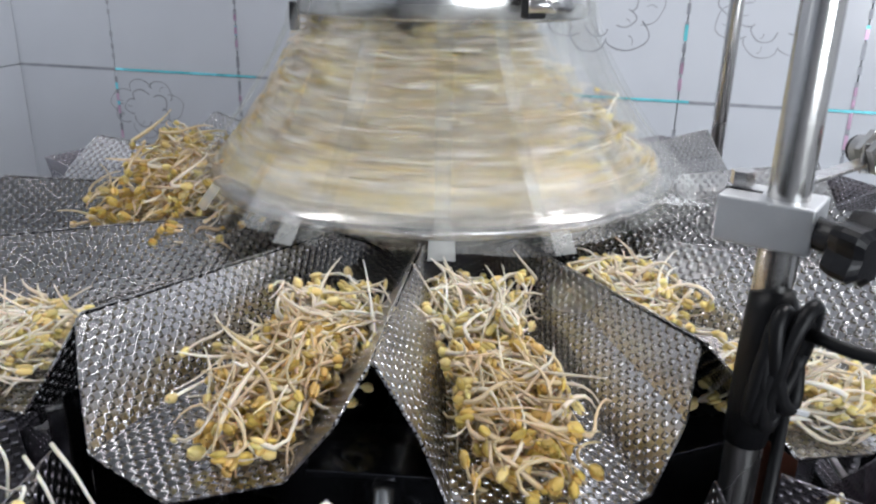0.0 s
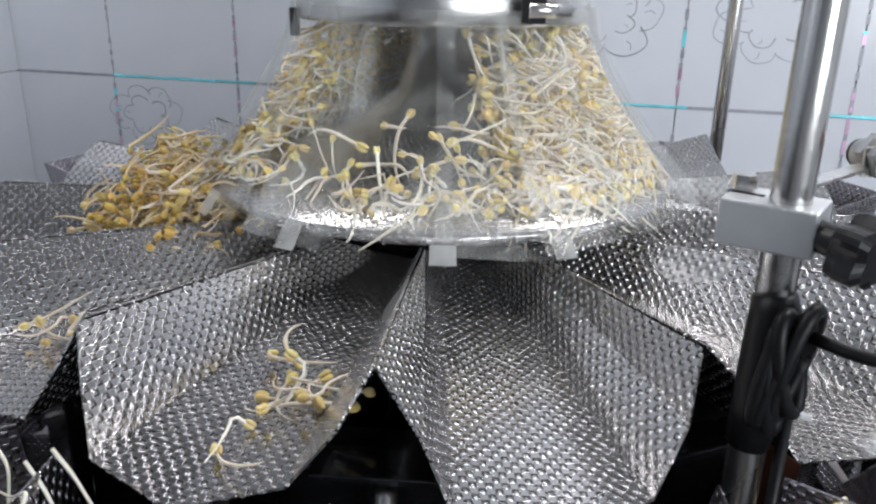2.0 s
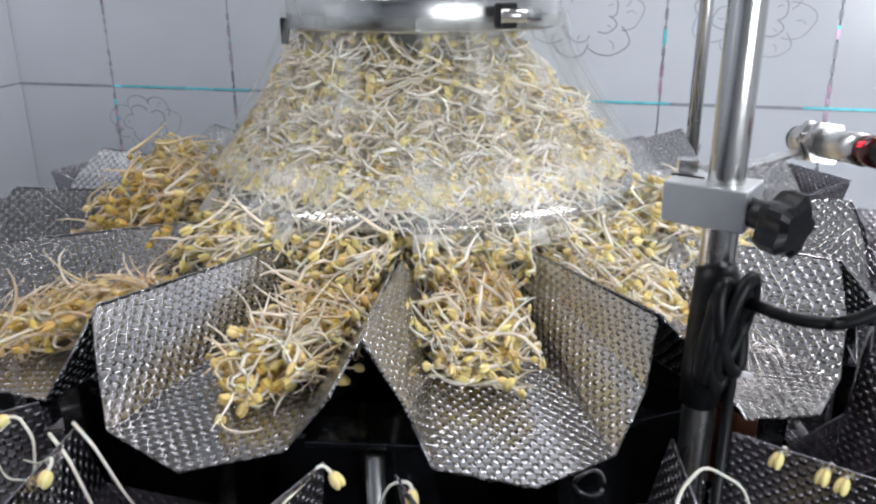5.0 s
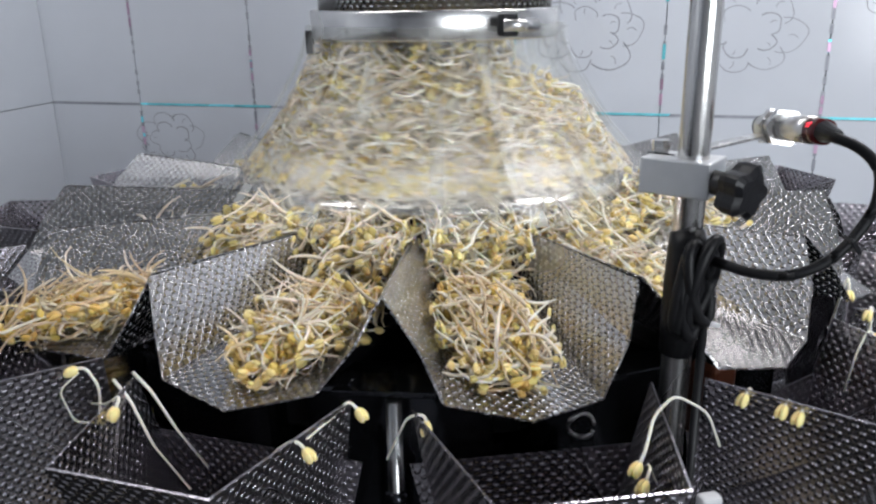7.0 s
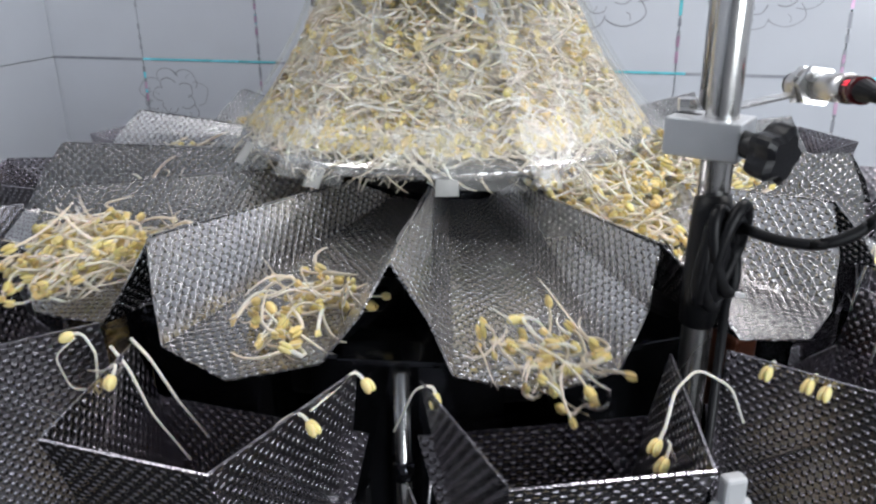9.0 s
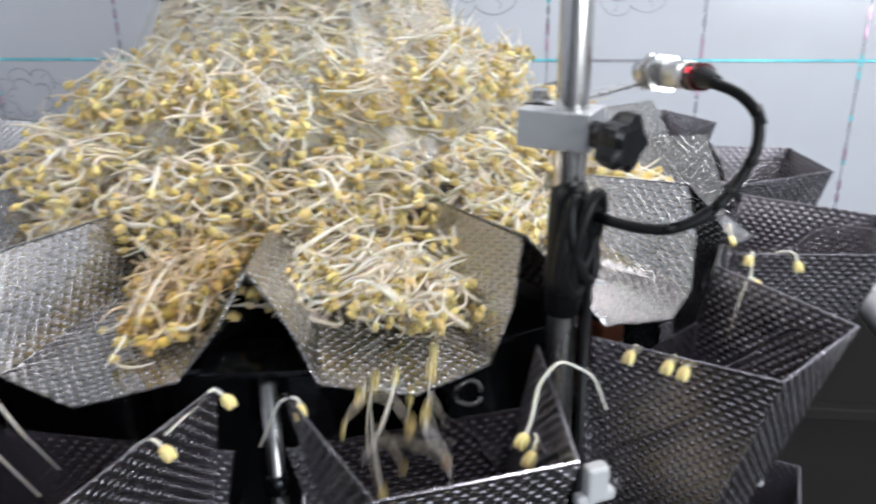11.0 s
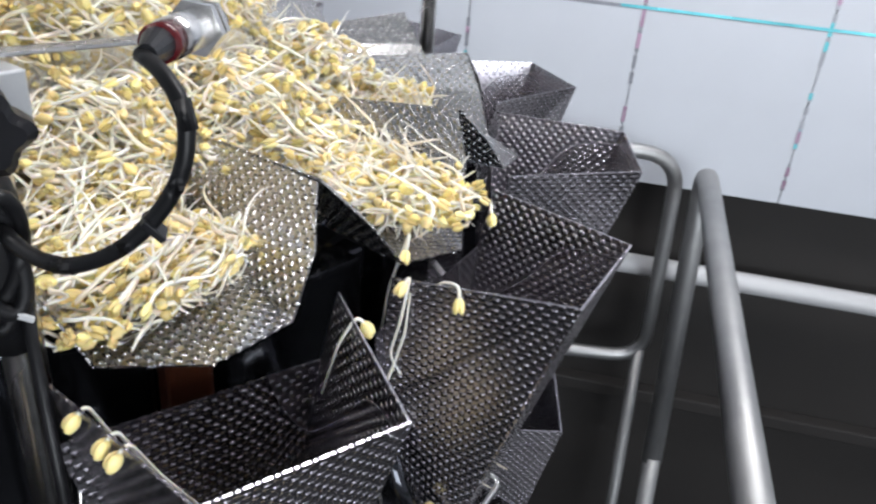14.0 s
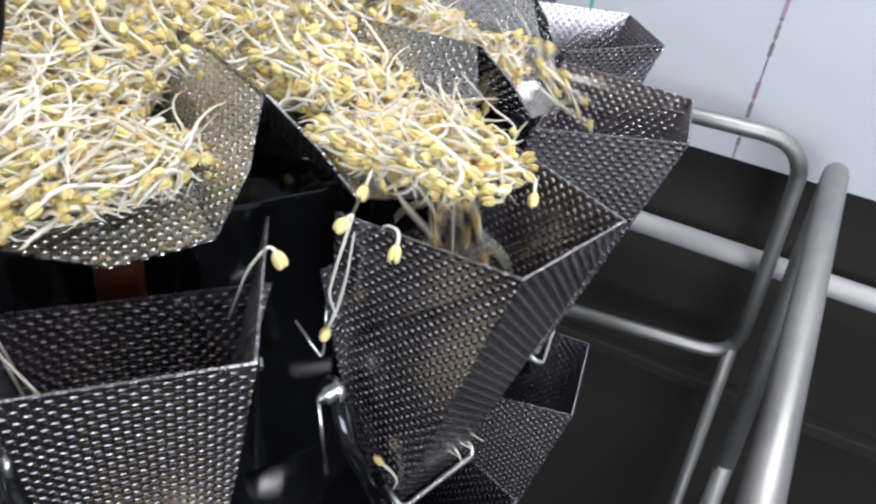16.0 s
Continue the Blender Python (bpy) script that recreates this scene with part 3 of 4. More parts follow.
skirt = thing("film_skirt", pose(0, 0, 0), "clear plastic film skirt of overlapping hanging strips", "plastic curtain")
rng = random.Random(5)
NS = 18
for k in range(NS):
    a0 = 2 * math.pi * k / NS
    wd = 2 * math.pi / NS * 1.22
    bm = bmesh.new()
    ph = rng.uniform(0, 6)
    lift = 0.0012 * (k % 2)
    end = rng.uniform(0.93, 1.0)
    flare = rng.uniform(-0.002, 0.007)
    twist, wide = rng.uniform(-0.016, 0.016), rng.uniform(0.8, 1.2)
    rows = []
    for i in range(13):
        u = end * i / 12
        r, z = skirt_at(u)
        row = []
        for j in range(7):
            s = j / 6
            da = wide * wd * (s - 0.5) * (1 - 0.13 * u)
            a = a0 + da
            rr = (r + lift) / math.cos(da) + twist * u * (s - 0.5) + 0.004 * u + flare * u * u + 0.0025 * u * math.sin(s * 7 + ph + 2 * u) + 0.003 * u * abs(s - 0.5)
            row.append(bm.verts.new((rr * math.cos(a), rr * math.sin(a), z)))
        rows.append(row)
    for r0, r1 in zip(rows, rows[1:]):
        for j in range(6):
            bm.faces.new((r0[j], r0[j + 1], r1[j + 1], r1[j]))
    part("film_strip", bm, FILM, skirt, smooth=True).visible_shadow = False

for a0, u, w in ((-2.05, 0.95, 0.018), (-1.55, 0.985, 0.02), (-1.17, 0.97, 0.018), (-2.5, 0.93, 0.02)):
    bm = bmesh.new()
    vs = []
    for i in range(3):
        r, z = skirt_at(u - 0.06 + 0.055 * i)
        vs.append([bm.verts.new(((r + 0.009) * math.cos(a0 + w * 4 * (j / 2 - 0.5)), (r + 0.009) * math.sin(a0 + w * 4 * (j / 2 - 0.5)), z - 0.001)) for j in range(3)])
    for r0, r1 in zip(vs, vs[1:]):
        for j in range(2):
            bm.faces.new((r0[j], r0[j + 1], r1[j + 1], r1[j]))
    part("tape_patch", bm, TAPE, skirt, "patch of clear tape", True).visible_shadow = False

# ---- sensor post ----
PX, PY = 0.1708, -0.3911
sp = thing("sensor_post", pose(PX, PY, 0), "upright steel post with aluminium clamp and sensor arm", "post")
part("post", tube_path([(0, 0, -0.6), (0, 0, 0.9)], 0.0098, 24), STEEL, sp, smooth=True)
CL = pose(0, 0, 0, 0, 0, -35)
part("clamp_body", boxed(-0.029, 0.016, -0.016, 0.016, 0.069, 0.092, 0.0012, CL), ALU, sp, "matt aluminium clamp block")
part("clamp_slit", boxed(-0.0295, -0.012, -0.0012, 0.0012, 0.0685, 0.0925, 0.0, CL), BLACK, sp)
part("clamp_bolt", tube_path([CL @ Vector((-0.024, 0.007, 0.093)), CL @ Vector((-0.024, 0.007, 0.1))], 0.006, 6), STEEL, sp)
kn = part("knob", lathe([(0.0, 0.0), (0.0075, 0.0), (0.008, 0.012), (0.016, 0.015), (0.0175, 0.02), (0.0175, 0.028), (0.013, 0.031), (0, 0.031)], 40), BLACK, sp, "black star knob")
for v in kn.data.vertices:
    r = math.hypot(v.co.x, v.co.y)
    if r > 0.01:
        q = 0.9 + 0.13 * math.cos(5 * math.atan2(v.co.y, v.co.x))
        v.co.x, v.co.y = v.co.x * q, v.co.y * q
kn.matrix_local = CL @ pose(0.014, -0.007, 0.08) @ pose(0, 0, 0, 96, 0, 70)
part("arm", boxed(-0.004, 0.09, -0.005, 0.005, 0.0935, 0.0955, 0.0005, pose(0.004, 0.012, 0, 0, 0, 40)), STEEL, sp, "flat steel sensor arm")
part("wrap", tube_path([(-0.001, -0.003, 0.045), (0.0, -0.005, 0.035), (0.0, -0.006, 0.01), (-0.001, -0.005, -0.015), (-0.002, -0.003, -0.04)], [0.0108, 0.0128, 0.014, 0.0128, 0.0112], 14), CABLE, sp, "black tape wrapped round the post", True)
rng = random.Random(3)
for k in range(6):
    s, tilt, jx, jz = 0.0019 * k, rng.uniform(-0.3, 0.34), rng.uniform(-0.003, 0.002), rng.uniform(-0.008, 0.008)
    bm_pts = []
    for i in range(21):
        q = 2 * math.pi * i / 20
        ex, ez = (0.0068 + 0.1 * s) * math.cos(q), (0.029 - 0.25 * s) * math.sin(q)
        bm_pts.append((-0.002 + jx + s + ex * math.cos(tilt) - ez * math.sin(tilt), -0.017 - 0.25 * s + 0.9 * ex, 0.012 + jz + ex * math.sin(tilt) + ez * math.cos(tilt)))
    part("cable_loop", tube_path(bm_pts, 0.004, 8), CABLE, sp, smooth=True)
part("cable", tube_path(rounded([(0.012, -0.02, 0.03), (0.035, -0.04, 0.026), (0.061, -0.047, 0.03), (0.086, -0.043, 0.05), (0.101, -0.04, 0.08), (0.094, -0.032, 0.102), (0.076, -0.016, 0.107)], 0.018, 6), 0.0034, 10), CABLE, sp, smooth=True)
part("cable_tie", boxed(-0.005, 0.006, -0.0045, 0.0045, -0.0015, 0.0015, 0.0005, pose(0.084, -0.043, 0.048, 10, 50, 20)), BLACK, sp, "black cable tie")
part("cable_down", tube_path([(0.012, -0.012, -0.01), (0.013, -0.013, -0.2), (0.008, -0.012, -0.5)], 0.0032, 8), CABLE, sp, smooth=True)
part("tape_tag", boxed(0.0, 0.008, -0.001, 0.001, -0.0015, 0.0015, 0.0005, pose(0.012, -0.021, -0.012, 0, 15, 0)), PIPE_W, sp, "white cable tie end")
# the sensor lies along its arm
part("sensor_bracket", boxed(-0.009, 0.009, -0.0012, 0.0012, -0.013, 0.004, 0.0008, pose(0.0725, 0.0625, 0.102)), STEEL, sp, "bent steel bracket")
se = part("sensor", tube_path([(0.068, 0.094, 0.102), (0.07, 0.038, 0.109), (0.07, 0.02, 0.111)], 0.009, 24), STEEL, sp, "nickel barrel proximity sensor", True)
se.location = (0.008, -0.008, -0.005)
part("nut", tube_path([(0.0685, 0.08, 0.104), (0.0685, 0.0735, 0.105)], 0.0135, 6), STEEL, se)
part("nut", tube_path([(0.069, 0.068, 0.1055), (0.069, 0.0615, 0.106)], 0.0135, 6), STEEL, se)
part("sensor_face", tube_path([(0.068, 0.098, 0.1015), (0.068, 0.0945, 0.102)], 0.0085, 18), BLACK, se)
part("indicator", tube_path([(0.0703, 0.02, 0.111), (0.0705, 0.006, 0.1125)], 0.0083, 16), RED_RING, se, "dark red indicator ring", True)
part("indicator_lamp", tube_path([(0.0668, 0.017, 0.1135), (0.067, 0.0115, 0.1145)], 0.0042, 12), GLOW_RED, se, "glowing red lamp")
part("cable_gland", tube_path([(0.0705, 0.006, 0.1125), (0.071, -0.01, 0.1125)], [0.007, 0.004], 14), BLACK, se)

bp = thing("rear_post", pose(0.36, 0.27, 0), "upright steel post behind the machine", "post")
part("post", tube_path([(0, 0, -0.6), (0, 0, 1.0)], 0.009, 20), STEEL, bp, smooth=True)


# ---- bean sprouts ----
SPH = []
for i in range(4):
    th = math.pi * (0.12 + 0.76 * i / 3)
    for j in range(5):
        SPH.append((math.sin(th) * math.cos(j * 0.4 * math.pi), math.sin(th) * math.sin(j * 0.4 * math.pi), math.cos(th)))
SPH = np.array(SPH)
SPH_F = [(i * 5 + j, (i + 1) * 5 + j, (i + 1) * 5 + (j + 1) % 5, i * 5 + (j + 1) % 5) for i in range(3) for j in range(5)] + [(4, 3, 2, 1, 0), (15, 16, 17, 18, 19)]


class Tangle:
    """Gathers sprouts into one mesh: pale curved stems and yellow split beans."""

    def __init__(self):
        self.v, self.f, self.m, self.n, self.mix = [], [], [], 0, 0.28

    def sprout(self, p, d, length, rng, curl=1.0, up=None, fat=1.0):
        d = np.array(d, float)
        d /= np.linalg.norm(d)
        a = np.cross(d, [0.31, 0.2, 0.93] if up is None else up)
        a /= np.linalg.norm(a) + 1e-9
        b = np.cross(d, a)
        k1, k2, p2 = rng.gauss(0, 1.25) * curl, rng.uniform(-1.5, 1.5) * curl, rng.uniform(0, 6)
        hook = rng.choice((0, 0, 2.2, -2.2)) * curl
        pts, q = [], np.array(p, float)
        n = 8
        for i in range(n):
            s = i / (n - 1)
            w = k1 * s + hook * max(0, 0.25 - s) * 4 * 0.6
            dirn = d * math.cos(w) + a * math.sin(w) + b * 0.6 * math.sin(k2 * s * 2.4 + p2)
            dirn /= np.linalg.norm(dirn)
            pts.append(q.copy())
            q = q + dirn * length / (n - 1)
        pts = np.array(pts)
        r0 = 0.00122 * fat * rng.uniform(0.65, 1.5)
        base, slot = self.n, 2 if rng.random() < self.mix else 0
        for i in range(n):
            t = pts[min(i + 1, n - 1)] - pts[max(i - 1, 0)]
            t /= np.linalg.norm(t)
            u = np.cross(t, [0.3, 0.5, 0.81])
            u /= np.linalg.norm(u) + 1e-9
            w = np.cross(t, u)
            r = r0 * (1.0 if i < 4 else 1.0 - 0.19 * (i - 3))
            self.v += [pts[i] + r * u, pts[i] + r * w, pts[i] - r * u, pts[i] - r * w]
        for i in range(n - 1):
            for j in range(4):
                self.f.append((base + i * 4 + j, base + i * 4 + (j + 1) % 4, base + i * 4 + 4 + (j + 1) % 4, base + i * 4 + 4 + j))
                self.m.append(slot)
        self.n += 4 * n
        # the bean: two halves side by side
        t = pts[0] - pts[1]
        t /= np.linalg.norm(t)
        u = np.cross(t, [rng.uniform(-1, 1), rng.uniform(-1, 1), 0.3])
        u /= np.linalg.norm(u) + 1e-9
        w = np.cross(t, u)
        size = rng.uniform(0.55, 0.98)
        for side in (-1, 1):
            c = pts[0] + t * 0.0035 * size + u * side * 0.0017 * size
            basis = np.array([u * 0.0024, w * 0.0042, t * 0.0058]) * size
            self.v += list(c + SPH @ basis)
            self.f += [tuple(self.n + q for q in f) for f in SPH_F]
            self.m += [slot + 1] * len(SPH_F)
            self.n += len(SPH)

    def mesh(self, name, tone=0):
        me = bpy.data.meshes.new(name)
        me.from_pydata([tuple(v) for v in self.v], [], self.f)
        for kind in (tone, (1, 0, 1)[tone]):
            me.materials.append((STEM, STEM_MID, STEM_OLD)[kind])
            me.materials.append((BEAN, BEAN_MID, BEAN_OLD)[kind])
        me.polygons.foreach_set("material_index", self.m)
        me.polygons.foreach_set("use_smooth", [True] * len(self.f))
        return me


def pile_mesh(name, n, wx, wy, h, seed, tone=0, comb=0.5, trough=0.0):
    """A loose heap: wx across, wy along the pan, h high in the middle; strands lean outwards."""
    rng = random.Random(seed)
    t = Tangle()
    while n:
        x, y = rng.uniform(-1, 1), rng.uniform(-1, 1)
        if x * x + y * y > 1 + rng.uniform(-0.3, 0.15):
            continue
        top = h * (1 - 0.75 * (x * x + y * y)) + 0.004
        z = top * rng.uniform(0.1, 1.0) + abs(x) ** 2 * 0.018
        q = rng.uniform(0, 6.28) if rng.random() > comb else rng.gauss(rng.choice((-1.57, -1.57, 1.57)), 0.6)
        ln = rng.uniform(0.03, 0.072) * (1 - 0.3 * abs(math.cos(q)))
        d = (math.cos(q), math.sin(q), rng.uniform(-0.35, 0.2))
        p = (x * wx - 0.5 * ln * d[0], y * wy - 0.5 * ln * d[1], z + 0.004)
        t.sprout(p, d, ln, rng, 1.2)
        n -= 1
    # strands stay between the sloping sides of the pan
    for i, v in enumerate(t.v if trough else ()):
        x = trough * math.tanh(v[0] / trough)
        t.v[i] = np.array((x, v[1], max(v[2], 0.002 + 0.85 * max(0.0, abs(x) - 0.036))))
    return t.mesh(name, tone)


def sector_mesh(name, n, seed, deep=0.03, lo=0.08, hi=1.0, tone=1):
    """A wedge of the mound under the skirt, about the -y direction."""
    rng = random.Random(seed)
    t = Tangle()
    for _ in range(n):
        u = lo + (hi - lo) * rng.random() ** 0.85
        r, z = skirt_at(u)
        dp = deep * rng.random()
        r, z = r - 0.012 - dp * 0.8, z - dp * 0.4 + 0.002
        z = max(z, 0.024 + max(0.0, 0.16 - r) * 0.35)
        a = rng.uniform(-1.15, 1.15) * HALF
        ln = rng.uniform(0.035, 0.07)
        q = rng.gauss(-1.57, 0.9)
        slope = -0.75 if u > 0.3 else -1.6
        d = np.array((math.cos(q), math.sin(q) * 0.8, slope * abs(math.sin(q)) * rng.uniform(0.3, 1.0)))
        p = np.array(polar(r, a, z)) - 0.5 * ln * d / np.linalg.norm(d)
        rr = math.hypot(p[0], p[1])
        if rr > 0.218:
            p[:2] *= 0.218 / rr
        t.sprout(p, d, ln, rng, 1.1)
    # nothing pokes out through the film
    zs, rs = [q[1] for q in SKIRT][::-1], [q[0] for q in SKIRT][::-1]
    for i, v in enumerate(t.v):
        rr, most = math.hypot(v[0], v[1]), float(np.interp(v[2], zs, rs)) - 0.004
        if rr > most:
            t.v[i] = np.array((v[0] * most / rr, v[1] * most / rr, v[2]))
    return t.mesh(name, tone)


PILES = [pile_mesh("sprout_pile", 480, 0.05, 0.066, 0.032, 10 + i, 0, 0.6, trough=0.064) for i in range(3)]
MIXED = pile_mesh("sprout_pile", 400, 0.045, 0.066, 0.03, 14, 1, 0.6, trough=0.072)
SPILLS = [pile_mesh("sprout_spill", 185, 0.04, 0.04, 0.026, 20 + i, 1, 0.6, trough=0.055) for i in range(3)]
LIGHT = [pile_mesh("sprout_scatter", 42, 0.04, 0.04, 0.012, 25 + i, 1, 0.6, trough=0.055) for i in range(2)]
OLD = [pile_mesh("sprout_pile", 320, 0.027, 0.058, 0.026, 70 + i, 2, 0.85, trough=0.055) for i in range(2)]
OLD_HEAP = [pile_mesh("sprout_heap", 330, 0.07, 0.05, 0.075, 75 + i, 2) for i in range(2)]
DRIP = [pile_mesh("sprout_fall", 13, 0.036, 0.012, 0.008, 80 + i, 1, 1.0, trough=0.055) for i in range(2)]
SPARSE = [pile_mesh("sprout_scatter", 7, 0.03, 0.06, 0.003, 50 + i, 1, trough=0.045) for i in range(2)]
DENSE = [sector_mesh("sprout_mound", 400, 30 + i, 0.03, 0.22) for i in range(2)]
FULL = [sector_mesh("sprout_mound", 560, 33 + i, 0.035, 0.02) for i in range(3)]
BULGE = [pile_mesh("sprout_bulge", 380, 0.07, 0.045, 0.07, 60 + i, 1 - i) for i in range(2)]
OVER = [pile_mesh("sprout_overflow", 210, 0.058, 0.034, 0.04, 64 + i, i, 0.7, trough=0.062) for i in range(2)]
LOW = [sector_mesh("sprout_mound", 360, 40 + i, 0.03, 0.45) for i in range(2)]
THIN = [sector_mesh("sprout_mound", 26, 37 + i, 0.012, 0.55) for i in range(2)]


def clump(me, label):
    ob = new("bean_sprout_clump", me)
    return tagged(ob, label, "bean sprouts", "bean sprout clumps", "stuff")


def pan_floor(r):
    return -0.0485 - 0.017 * (r - 0.2) / 0.24


# turns of the cone and of what lies on it, in degrees by seconds
SPIN = [(0.0, 126), (0.1, 68), (0.2, 20), (0.3, 0), (2.05, 0), (2.2, -8), (2.5, -45), (2.8, -92), (3.1, -140), (3.4, -184), (3.7, -206), (4.1, -220), (4.5, -226),
        (6.85, -226), (7.0, -236), (7.3, -278), (7.6, -325), (7.9, -372), (8.2, -418), (8.5, -455), (8.9, -480), (9.3, -486), (16.0, -486)]


def spin(t):
    return float(np.interp(t, [s[0] for s in SPIN], [s[1] for s in SPIN]))


def in_tube(k, z):
    """Standing on end inside the infeed tube, turned as it will land."""
    return pose(0, 0, z, 0, 0, math.degrees(ang(k))) @ pose(0, 0, 0, 58, 0, 0) @ pose(0, 0.175, -0.06)


def on_cone(k, t):
    return pose(0, 0, 0, 0, 0, math.degrees(ang(k)) + spin(t))


def ride(k, me, label, lands=None, slot=0.0):
    """Sprouts that lie on the cone and turn with it; with lands, they first drop out of the tube."""
    ob = clump(me, label)
    rows = []
    if lands is not None:
        kk = k + spin(lands) / math.degrees(STEP)
        rows = [(0.0, in_tube(kk, slot)), (lands - 0.5, in_tube(kk, slot)), (lands - 0.25, in_tube(kk, 0.3)), (lands, on_cone(k, lands))]
    times = sorted({s[0] for s in SPIN if lands is None or s[0] > lands + 0.05})
    rows += [(t, on_cone(k, t)) for t in times]
    walk(ob, rows)


def station(k, r, lift, t, turn):
    """A pose on the way out: on the cone, down onto the pan, over its lip, in the hopper."""
    a = ang(k)
    if r < 0.22:
        z, tip = 0.024, 10
    elif r <= 0.425:
        z, tip = pan_floor(r), 5
    else:
        f = min(1.0, (r - 0.425) / 0.05)
        z, tip = pan_floor(0.425) - 0.02 * f - 0.23 * f * f, 5 + 30 * f
    lat = {-1: 0.012, 0: -0.014, 1: -0.014, 2: -0.006}.get(k, 0.0) if 0.25 < r < 0.42 else 0.0
    x, y, z = polar(min(r, 0.475), a + lat / max(r, 0.1), z + lift)
    return pose(x, y, z, 0, 0, math.degrees(a)) @ pose(0, 0, 0, tip, 0, turn)


def flow(k, me, label, rows, before="pan", slot=0.5, turn=0.0, lift=0.002):
    """rows of (seconds, radius[, pan index]) along the pan; before tells where it waits until the first row."""
    ob = clump(me, label)
    out = []
    t0 = rows[0][0]
    if before == "tube":
        out = [(0.0, in_tube(k, slot) @ pose(0, -0.175, 0.06)), (t0 - 0.6, in_tube(k, slot) @ pose(0, -0.175, 0.06)), (t0 - 0.3, pose(0, 0, 0.3, 0, 0, math.degrees(ang(k))) @ pose(0, 0, 0, 58)), (t0, station(k, rows[0][1], lift, t0, turn))]
        rows = rows[1:]
    elif t0 > 0:
        out = [(0.0, station(k, rows[0][1], lift, 0, turn))]
    for t, r in rows:
        out.append((t, station(k, r, lift, t, turn)))
    if out[-1][0] < 16.0:
        out.append((16.0, out[-1][1]))
    walk(ob, out)


L_PAN = "pale yellow bean sprouts lying in a feeder pan"
L_OLD = "browned bean sprouts lying in a feeder pan"
L_SPILL = "bean sprouts spilling from the cone onto a pan"
L_MOUND = "pale yellow bean sprouts heaped on the cone under the film"


